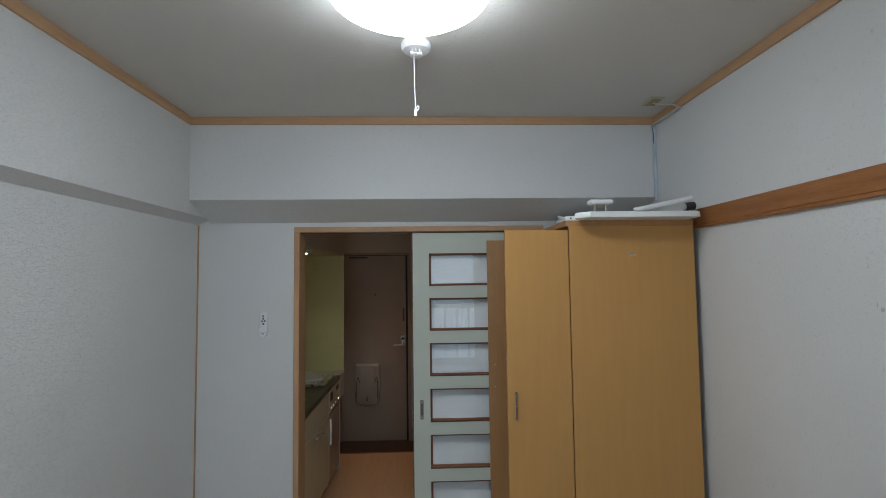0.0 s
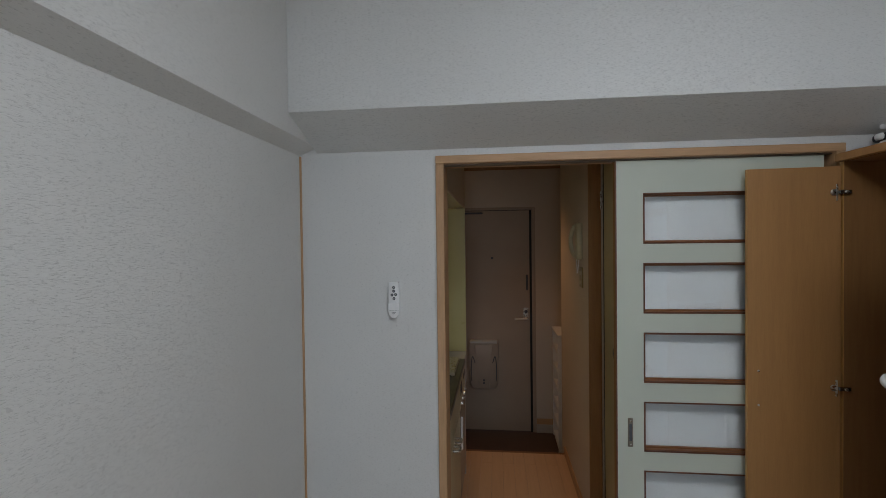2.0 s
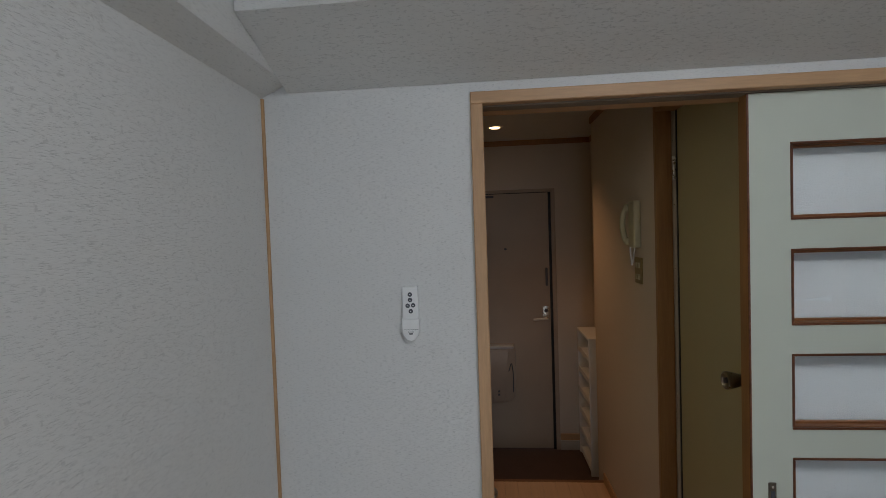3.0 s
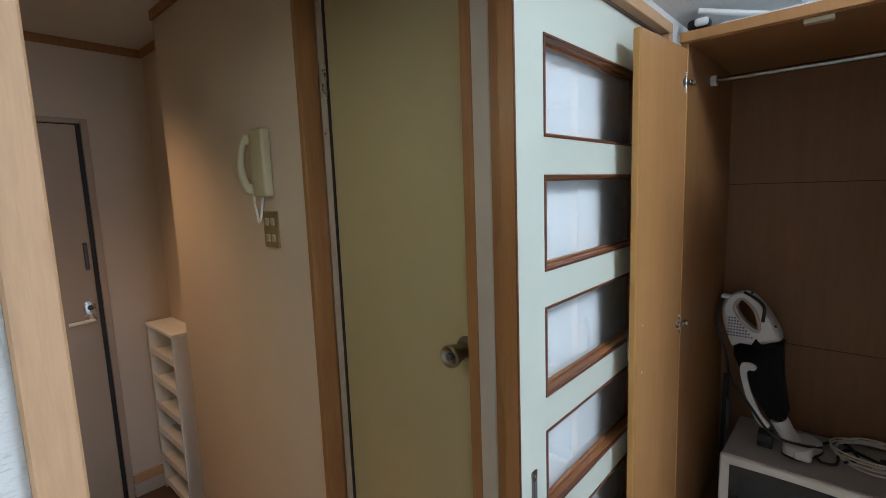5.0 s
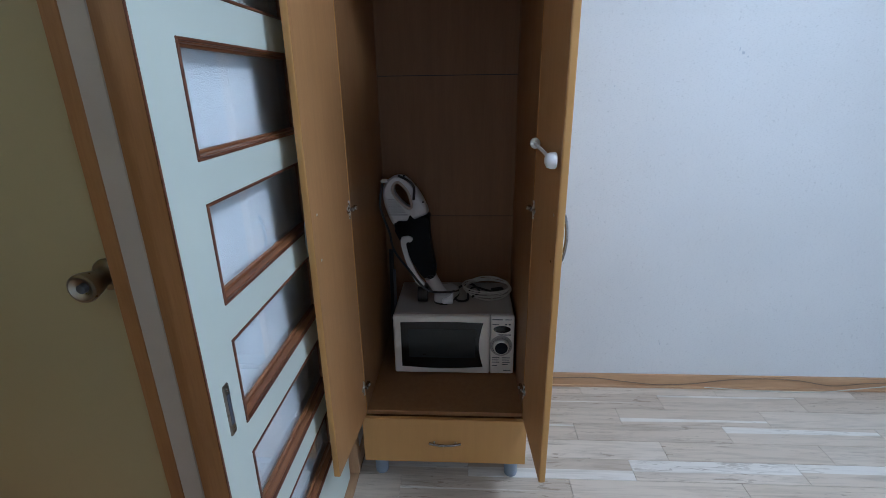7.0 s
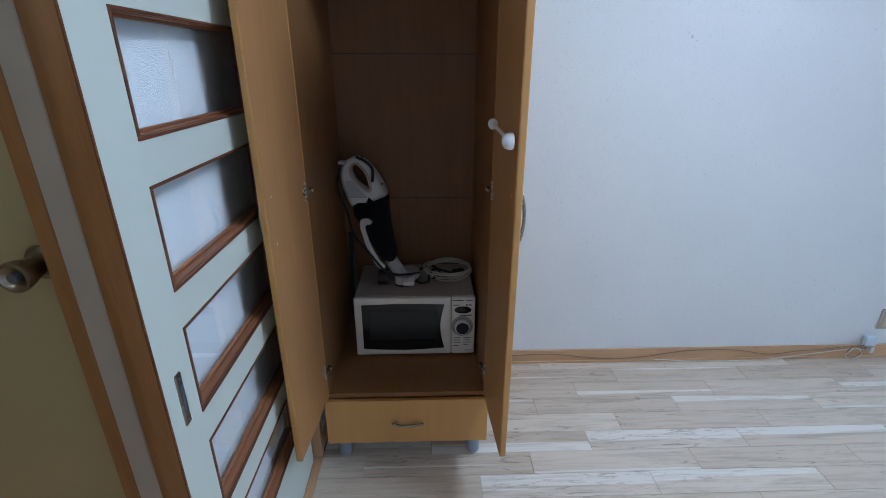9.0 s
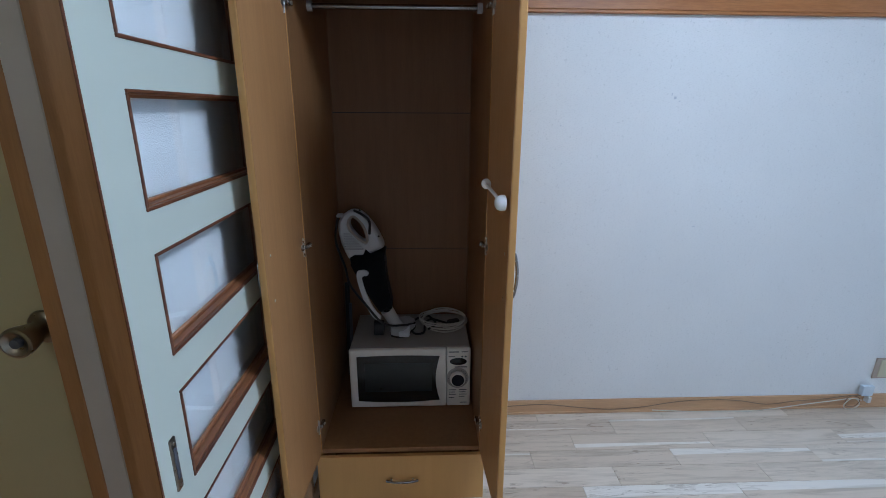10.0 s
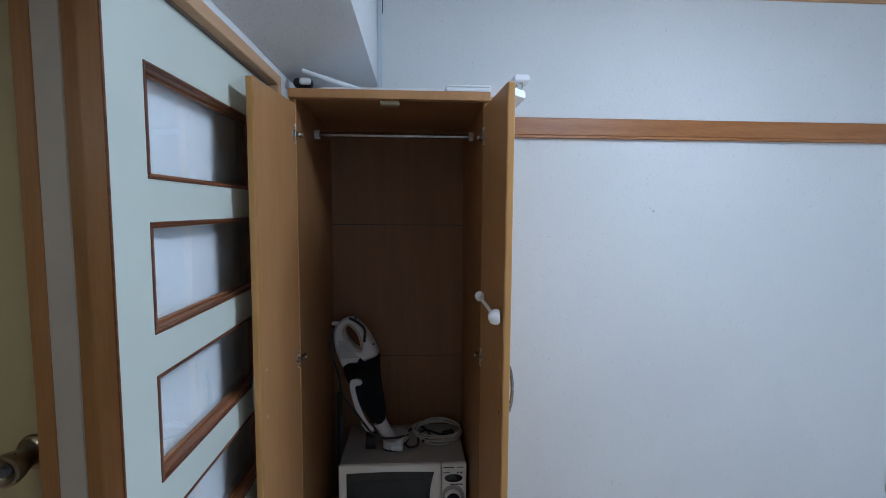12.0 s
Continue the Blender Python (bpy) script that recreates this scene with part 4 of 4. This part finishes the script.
# ---- kitchen passage shell ----
# right-hand wall with the bathroom door opening
BD0, BD1, BDZ, XD = 0.1945, 0.738, 1.982, 0.168     # bathroom doorway, and the face of its recessed leaf
bm = box(XK, XK + 0.20, BD1 + 0.022, 1.82, ZG, ZK)
slab(bm, XN, XK + 0.20, 0.1205, 0.163, -0.1, ZK)
slab(bm, XK, XK + 0.20, 0.163, BD1 + 0.022, BDZ + 0.075, ZK)
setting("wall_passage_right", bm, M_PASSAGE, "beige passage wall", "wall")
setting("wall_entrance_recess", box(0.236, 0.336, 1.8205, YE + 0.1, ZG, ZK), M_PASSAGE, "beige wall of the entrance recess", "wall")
EX0, EX1, EZ1 = -0.785, -0.068, 1.824
bm = box(XKL - 0.1, EX0 - 0.030, YE, YE + 0.12, ZG - 0.1, ZK)
slab(bm, EX1 + 0.030, 0.336, YE, YE + 0.12, ZG - 0.1, ZK)
slab(bm, EX0 - 0.030, EX1 + 0.030, YE, YE + 0.12, EZ1 + 0.030, ZK)
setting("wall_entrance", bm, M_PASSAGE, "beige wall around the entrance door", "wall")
setting("wall_kitchen", box(XKL - 0.1, XKL, 0.12, YE, ZG - 0.1, ZK), M_TILE, "yellow-green panelled kitchen wall", "wall")
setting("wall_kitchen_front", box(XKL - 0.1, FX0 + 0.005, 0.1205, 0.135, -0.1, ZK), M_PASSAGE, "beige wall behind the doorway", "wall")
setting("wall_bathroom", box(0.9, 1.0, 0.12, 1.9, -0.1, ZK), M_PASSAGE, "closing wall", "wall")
setting("ceiling_passage", box(XKL - 0.1, 1.0, 0.12, YE + 0.12, ZK, ZK + 0.1), M_CEIL, "low beige passage ceiling", "ceiling")
setting("trim_passage_end", box(XKL, 0.236, YE - 0.012, YE, ZK - 0.040, ZK, 0.002), M_CASING, "brown ceiling strip", "trim")
setting("trim_passage_right", box(XK - 0.012, XK, 0.170, 1.82, ZK - 0.040, ZK, 0.002), M_CASING, "brown ceiling strip", "trim")
setting("trim_recess", box(0.224, 0.236, 1.8205, YE - 0.0125, ZK - 0.040, ZK, 0.002), M_CASING, "brown ceiling strip", "trim")
setting("floor_passage", box(XKL - 0.1, 1.0, 0.12, YG - 0.03, -0.06, -0.012), M_GAP, "orange wood plank floor", "floor")
setting("floor_entrance", box(XKL - 0.1, 0.336, YG, YE + 0.12, ZG - 0.05, ZG), M_STEP, "dark brown entrance floor", "floor")
setting("step_riser", box(XKL - 0.1, XK, YG - 0.03, YG, ZG - 0.05, 0.0, 0.002), M_STEPWOOD, "dark wooden step down to the entrance", "step")
setting("baseboard_passage", box(XK - 0.010, XK, 0.762, YG - 0.03, 0.0, 0.062, 0.002), M_TRIM_Y, "pale wood baseboard", "baseboard")
setting("baseboard_entrance", box(EX1 + 0.031, 0.236, YE - 0.012, YE, ZG + 0.075, ZG + 0.125, 0.002), M_TRIM, "pale wood baseboard", "baseboard")
setting("plinth_entrance", box(EX1 + 0.031, 0.236, YE - 0.018, YE, ZG, ZG + 0.074, 0.002), M_GREY_STRIP, "grey stone plinth", "plinth")

# bathroom door with casing and knob
bath_frame = thing("door_frame_2", "brown wood casing of the bathroom door", "door frame", kind="structure")
part("jamb", box(XK - 0.003, XD - 0.006, BD1, BD1 + 0.0215, 0, BDZ + 0.0715, 0.002), M_CASING, bath_frame)
part("jamb", box(XN - 0.003, XD + 0.03, 0.1635, BD0 - 0.001, 0, BDZ + 0.0035, 0.002), M_CASING, bath_frame)
part("head", box(XK - 0.0025, XD + 0.03, 0.1632, BD1 - 0.0005, BDZ + 0.004, BDZ + 0.0745, 0.002), M_CASING, bath_frame)
part("edge_strip", box(XN - 0.004, XN + 0.09, 0.120, 0.163, 0, FZ - 0.031, 0.002), M_GREY_STRIP, bath_frame, "grey wall edge")
bath = thing("bathroom_door", "olive-cream bathroom door with a round steel knob, closed", "door")
part("leaf", box(XD, XD + 0.03, BD0, BD1 - 0.037, 0.008, BDZ, 0.002), M_BATH, bath)
# added black filler; the open gap would only be dark from shade
part("door_gap", box(XD - 0.002, XD + 0.028, BD1 - 0.0365, BD1 - 0.0275, 0.008, BDZ), M_BLACK, bath, "black strip filling the hinge-side gap as its shade")
strip = part("hinge_strip", box(XD - 0.005, XD + 0.028, BD1 - 0.027, BD1 - 0.0005, 0.008, BDZ, 0.001), M_GREY_STRIP, bath, "long grey hinge strip with screws")
for k in range(8):
    part("screw", lathe([(0.004, 0), (0.003, 0.0015)], 10, pose(XD - 0.005, BD1 - 0.014, 0.12 + k * 0.25, 0, -90)), M_CHROME, strip)
for z in (0.14, 1.76):
    part("hinge", tube([(XD - 0.010, BD1 - 0.030, z - 0.045), (XD - 0.010, BD1 - 0.030, z + 0.045)], 0.007, 12), M_CHROME, bath, "steel hinge", True)
at_knob = pose(XD, 0.2265, 1.082, 0, -90)
knob = part("knob", lathe([(0.030, 0), (0.031, 0.003), (0.029, 0.007), (0.021, 0.010), (0.0165, 0.016), (0.0165, 0.024), (0.020, 0.034), (0.0245, 0.050), (0.0265, 0.062), (0.0255, 0.067), (0.021, 0.069), (0.016, 0.063), (0.010, 0.060)], 32, at_knob), M_BRONZE, bath, "round satin steel knob", True)
part("lock_button", lathe([(0.0085, 0.0602), (0.0080, 0.0690), (0.003, 0.0700)], 16, at_knob), M_BUTTON, knob, "", True)

# door phone and switch plate
phone = thing("door_phone", "ivory wall door phone with a curved handset", "intercom", pose(XK, 0.988, 1.550))
part("base", box(-0.032, 0, -0.062, 0.018, -0.105, 0.103, 0.008, 3), M_IVORY, phone, "", True)
hs = part("handset", tube(smooth_path([(-0.032, 0.038, 0.078), (-0.044, 0.043, 0.050), (-0.050, 0.046, 0.0), (-0.044, 0.044, -0.050), (-0.032, 0.040, -0.082)]), 0.013, 14), M_IVORY, phone, "", True)
part("earpiece", box(-0.042, -0.002, 0.022, 0.056, 0.058, 0.094, 0.010, 3), M_IVORY, hs, "", True)
part("mouthpiece", box(-0.042, -0.002, 0.022, 0.056, -0.096, -0.060, 0.010, 3), M_IVORY, hs, "", True)
part("cord", tube(smooth_path([(-0.014, 0.045, -0.095), (-0.018, 0.040, -0.125), (-0.016, 0.030, -0.165), (-0.018, 0.020, -0.185), (-0.016, 0.008, -0.165), (-0.012, 0.0, -0.120), (-0.010, -0.004, -0.094)]), 0.0035, 8), M_WHITE, phone, "curly white cord", True)
plate = thing("switch_plate", "brass-coloured wall plate with four light switches", "switch", pose(XK, 0.960, 1.343))
part("plate", box(-0.006, 0, -0.045, 0.045, -0.058, 0.058, 0.002), M_GOLD, plate)
for y in (-0.017, 0.017):
    for z in (-0.028, 0.024):
        part("switch", box(-0.010, -0.005, y - 0.010, y + 0.010, z - 0.012, z + 0.012, 0.002), M_IVORY, plate)

# entrance door with lever, lock, closer and letter box
entry = thing("entrance_door", "taupe painted steel entrance door, closed", "door")
part("leaf", box(EX0 + 0.004, EX1 - 0.021, YE - 0.004, YE + 0.036, ZG + 0.008, EZ1, 0.002), M_STEEL_DOOR, entry)
part("frame", box(EX0 - 0.030, EX0, YE - 0.010, YE + 0.10, ZG, EZ1 + 0.030, 0.002), M_STEEL_DOOR, entry)
part("frame", box(EX1, EX1 + 0.030, YE - 0.010, YE + 0.10, ZG, EZ1 + 0.030, 0.002), M_STEEL_DOOR, entry)
part("frame_head", box(EX0, EX1, YE - 0.010, YE + 0.10, EZ1 + 0.006, EZ1 + 0.030, 0.002), M_STEEL_DOOR, entry)
part("seal", box(EX1 - 0.0205, EX1 - 0.0005, YE + 0.000, YE + 0.03, ZG, EZ1 + 0.005), M_BLACK, entry, "black door seal")
part("seal", box(EX0 + 0.0005, EX1 - 0.0100, YE + 0.006, YE + 0.03, EZ1 + 0.0005, EZ1 + 0.0055), M_BLACK, entry, "black door seal")
lock = part("lock_plate", box(-0.150, -0.102, YE - 0.016, YE - 0.0045, 0.845, 0.955, 0.004, 2), M_CHROME, entry, "steel lock plate", True)
part("thumb_turn", lathe([(0.014, 0), (0.014, 0.004), (0.009, 0.007), (0.006, 0.020)], 20, pose(-0.124, YE - 0.016, 0.922, 90)), M_BUTTON, lock, "", True)
part("lever", tube(smooth_path([(-0.126, YE - 0.016, 0.862), (-0.126, YE - 0.050, 0.862), (-0.150, YE - 0.056, 0.862), (-0.225, YE - 0.052, 0.858)]), 0.009, 12), M_SILVER, lock, "steel lever handle", True)
part("chain_guard", box(-0.122, -0.104, YE - 0.014, YE - 0.0045, 1.11, 1.25, 0.004), M_BUTTON, entry, "dark door guard")
part("peephole", lathe([(0.010, 0), (0.009, 0.004), (0.004, 0.005)], 16, pose(-0.42, YE - 0.004, 1.40, 90)), M_BUTTON, entry, "", True)
part("closer_arm", box(-0.70, -0.50, YE - 0.030, YE - 0.012, 1.795, 1.812, 0.003), M_BUTTON, entry, "door closer")
lb = thing("letter_box", "taupe plastic letter box on the entrance door", "letter box", pose(-0.502, YE - 0.0045, 0.449))
front = [(-0.125, -0.17), (-0.105, -0.205), (-0.05, -0.218), (0.05, -0.218), (0.105, -0.205), (0.125, -0.17), (0.135, 0.0), (0.136, 0.19), (0.125, 0.212), (-0.125, 0.212), (-0.136, 0.19), (-0.135, 0.0)]
part("body", outline(front, 0.070, None, face, 0.016), M_TAUPE, lb, "", True)
mid = [(-0.045, -0.20), (0.045, -0.20), (0.055, -0.10), (0.062, 0.05), (0.085, 0.185), (-0.085, 0.185), (-0.062, 0.05), (-0.055, -0.10)]
part("front_panel", outline(mid, 0.010, None, Matrix.Translation((0, -0.0695, 0)) @ face, 0.004), M_TAUPE, lb, "raised front panel", True)
part("top_edge", box(-0.12, 0.12, -0.078, -0.002, 0.196, 0.216, 0.006, 2), M_GREYWHITE, lb, "paler top lip", True)
for z in (-0.13, -0.155):
    part("button", box(-0.008, 0.008, -0.084, -0.0795, z - 0.008, z + 0.008, 0.002), M_BUTTON, lb)
for s in (-1, 1):
    part("groove", tube(smooth_path([(s * 0.108, -0.071, -0.14), (s * 0.112, -0.0715, -0.02), (s * 0.100, -0.071, 0.08), (s * 0.078, -0.070, 0.02)]), 0.004, 8), M_BUTTON, lb, "", True)

# shoe rack in the entrance recess
rack = thing("shoe_rack", "narrow white shoe rack with open shelves", "shoe rack")
RZ1 = 0.792
part("side", box(0.104, 0.232, 2.035, 2.055, ZG, RZ1 - 0.0165, 0.002), M_WHITE, rack)
part("side", box(0.104, 0.232, YE - 0.045, YE - 0.025, ZG, RZ1 - 0.0165, 0.002), M_WHITE, rack)
part("top", box(0.100, 0.234, 2.030, YE - 0.022, RZ1 - 0.016, RZ1, 0.002), M_WHITE, rack)
for k in range(6):
    z = ZG + 0.03 + k * 0.152
    part("shelf", box(0.107, 0.232, 2.0555, YE - 0.0455, z, z + 0.014, 0.001), M_WHITE, rack, m=None)
    part("shelf_lip", box(0.103, 0.1065, 2.0555, YE - 0.0455, z, z + 0.035, 0.001), M_WHITE, rack)

# ---- kitchen unit ----
KX, KY0, KY1, KZ = -0.597, 0.14, 1.335, 0.770
unit = thing("kitchen_cabinet", "cream kitchen base cabinet with two doors", "cabinet")
part("body", box(XKL + 0.002, KX - 0.022, KY0, 0.905, 0.075, KZ - 0.032), M_KCAB, unit)
part("kick_board", box(XKL + 0.002, KX - 0.06, KY0, 0.905, 0.0, 0.074), M_BUTTON, unit)
part("apron", box(KX - 0.0215, KX - 0.004, KY0, 0.905, 0.585, KZ - 0.034, 0.002), M_KCAB, unit)
for y0, y1, hy in ((KY0 + 0.002, 0.520, 0.475), (0.524, 0.903, 0.568)):
    d = part("door", box(KX - 0.0215, KX - 0.003, y0, y1, 0.085, 0.580, 0.003), M_KCAB, unit)
    h = part("handle", tube(smooth_path([(KX - 0.003, hy - 0.028, 0.545), (KX + 0.026, hy - 0.024, 0.545), (KX + 0.030, hy, 0.543), (KX + 0.026, hy + 0.024, 0.545), (KX - 0.003, hy + 0.028, 0.545)]), 0.006, 10), M_CHROME, d, "chrome bow handle", True)
cool = thing("cooker_unit", "brown-grey cooker unit with a knob panel above a small fridge", "cooker")
part("body", box(XKL + 0.002, KX - 0.022, 0.910, KY1 - 0.022, 0.02, KZ - 0.032), M_KCAB, cool)
fr = part("fridge_door", box(KX - 0.0215, KX - 0.001, 0.914, KY1 - 0.024, 0.060, 0.555, 0.006, 2), M_TAUPE, cool, "taupe fridge door")
part("door_edge", box(KX - 0.001, KX + 0.012, 0.920, 0.938, 0.34, 0.53, 0.004), M_WHITE, fr, "white grip edge")
kp = part("knob_panel", box(KX - 0.0215, KX - 0.002, 0.914, KY1 - 0.024, 0.565, KZ - 0.034, 0.003), M_KCAB, cool)
for k in range(4):
    part("knob", lathe([(0.015, 0), (0.013, 0.014), (0.008, 0.016)], 18, pose(KX - 0.002, 0.965 + 0.09 * k, 0.600, 0, 90)), M_CHROME, kp, "", True)
part("grille", box(KX - 0.003, KX + 0.0005, 0.940, 1.040, 0.650, 0.715, 0.002), M_BUTTON, kp)
part("grille", box(KX - 0.003, KX + 0.0005, 1.170, 1.280, 0.680, 0.715, 0.002), M_BUTTON, kp)
part("end_panel", box(XKL + 0.002, KX, KY1 - 0.020, KY1, 0, KZ - 0.032, 0.002), M_GREYWHITE, cool, "pale grey end panel")
top = thing("worktop", "brushed steel kitchen worktop with a sink", "worktop")
part("surface", box(XKL + 0.001, KX, KY0 - 0.004, KY1 + 0.002, KZ - 0.030, KZ, 0.004, 2), M_STAINLESS, top)
part("sink_basin", box(-1.03, -0.69, 0.20, 0.56, KZ + 0.0002, KZ + 0.003, 0.001), M_BUTTON, top, "dark sink opening")
part("sink_rim", tube([(-1.03, 0.20, KZ + 0.003), (-0.69, 0.20, KZ + 0.003), (-0.69, 0.56, KZ + 0.003), (-1.03, 0.56, KZ + 0.003), (-1.03, 0.20, KZ + 0.003)], 0.006, 8), M_CHROME, top, "", True)
hob = thing("hot_plate", "steel electric hot plate with a white round cover", "hob", pose(-0.80, 1.10, KZ))
part("tray", box(-0.17, 0.17, -0.18, 0.18, 0.0, 0.022, 0.006, 2), M_CHROME, hob)
part("plate", lathe([(0.115, 0.0225), (0.118, 0.026), (0.112, 0.036), (0.02, 0.040)], 36), M_GREYWHITE, hob, "white round cover", True)
cab = thing("wall_cabinet", "beige cabinet box above the kitchen counter", "cabinet")
part("body", box(XKL + 0.002, -0.602, 0.14, 1.54, 1.795, ZK - 0.002, 0.002), M_PASSAGE, cab)
part("underside", box(XKL + 0.004, -0.606, 0.146, 1.534, 1.789, 1.7948), M_KCAB, cab)
part("partition", box(XKL + 0.002, -0.602, 1.5405, 1.556, KZ, ZK - 0.002, 0.001), M_TILE, cab, "yellow-green side panel")
part("partition", box(XKL + 0.002, -0.602, KY1 + 0.003, 1.5400, KZ - 0.2, KZ - 0.001, 0.001), M_GREYWHITE, cab)
strip = thing("counter_light", "slim strip light below the kitchen cabinet, with pull cord", "light", pose(-0.70, 0.42, 1.789))
part("housing", box(-0.045, 0.045, -0.16, 0.16, -0.026, 0, 0.004), M_WHITE, strip)
part("tube", box(0.000, 0.018, -0.15, 0.15, -0.032, -0.0262, 0.003), M_TUBE, strip, "glowing tube cover")
part("pull_cord", tube([(0.03, -0.13, -0.026), (0.032, -0.13, -0.30)], 0.0016, 6), M_WHITE, strip)
for dx in (-0.49, -0.68):
    dl = thing("downlight", "small round warm downlight in the passage ceiling", "downlight", pose(dx, 1.95, ZK), "passage downlights")
    part("ring", lathe([(0.052, 0), (0.052, -0.004), (0.040, -0.006), (0.036, -0.002)], 32), M_WHITE, dl, "", True)
    part("bulb", lathe([(0.034, -0.0022), (0.032, -0.0075), (0.012, -0.010)], 28), M_WARM, dl, "glowing warm bulb", True)

# ---- outside the balcony window ----
setting("ground", box(-60, 60, -120, YB - 1.4, -3.4, -3.2), M_GROUND, "asphalt ground below", "ground")
setting("balcony_floor", box(XL - 0.5, XR + 0.5, YB - 1.4, YB - W, -0.2, -0.06), M_FACADE, "concrete balcony floor", "balcony")
for k in range(14):
    setting("balcony_baluster", box(-1.3 + k * 0.22, -1.27 + k * 0.22, YB - 1.35, YB - 1.32, -0.06, 1.0), M_GREYWHITE, "grey balcony baluster", "railing")
setting("balcony_handrail", box(-1.5, 1.8, YB - 1.37, YB - 1.30, 1.0, 1.06, 0.005), M_GREYWHITE, "grey balcony handrail", "railing")
house = thing("house", "pale two-storey house across the street", "house", pose(0, -17, -3.2))
part("wall", box(-7, 4, -5, 0, 0, 5.2), M_FACADE, house)
part("roof", outline([(-7.4, 5.2), (4.4, 5.2), (-1.5, 7.2)], 5.6, None, Matrix(((1, 0, 0, 0), (0, 0, -1, 0.3), (0, 1, 0, 0), (0, 0, 0, 1)))), M_GREY_STRIP, house)
for x in (-5.5, -3.0, -0.5, 2.0):
    for z in (1.0, 3.4):
        part("window", box(x, x + 1.3, -0.02, 0.04, z, z + 1.1, 0.01), M_SCREEN, house)

# ---- floor planks, last ----
random.seed(7)
plank_meshes = {}


def plank(parent, x0, x1, y0, y1, mat, key, gap=0.0012):
    me = plank_meshes.get(key)
    w, d = x1 - x0 - gap, y1 - y0 - gap
    if me is None:
        me = plank_meshes[key] = mesh_of("plank", box(-w / 2, w / 2, -d / 2, d / 2, -0.012, 0.0, gap * 0.66), mat)
    ob = new("plank", me)
    ob.parent = parent
    ob.location = ((x0 + x1) / 2, (y0 + y1) / 2, 0)


floor_ob = bpy.data.objects["floor"]
WIDE, LONG = 0.1027, 0.626
STAGGER = (0.34, 0.06, 0.465, 0.255, 0.583, 0.425, 0.175, 0.60, 0.32)    # first cross joint of each row, from the doorway wall
x, row = XR, 0
while x > XL:
    x0 = XR - 0.067 if row == 0 else max(x - WIDE, XL)
    y = -0.012
    cut = -STAGGER[row % len(STAGGER)] - (0.21 if row >= len(STAGGER) else 0.0)
    while y > YB:
        y1 = max(cut, YB)
        plank(floor_ob, x0, x, y1, y, M_PLANK, (round(y - y1, 3), round(x - x0, 4)))
        y, cut = y1, cut - LONG
    x, row = x0, row + 1
floor_k = bpy.data.objects["floor_passage"]
x, row = XK, 0
while x > -0.75:
    y = 0.1255
    first = True
    while y < YG - 0.03:
        length = 0.455 if (first and row % 2) else 0.91
        y1 = min(y + length, YG - 0.03)
        plank(floor_k, x - 0.0755, x, y, y1, M_PLANK_K, ("k", round(y1 - y, 3)), 0.0008)
        y, first = y1, False
    x, row = x - 0.0755, row + 1
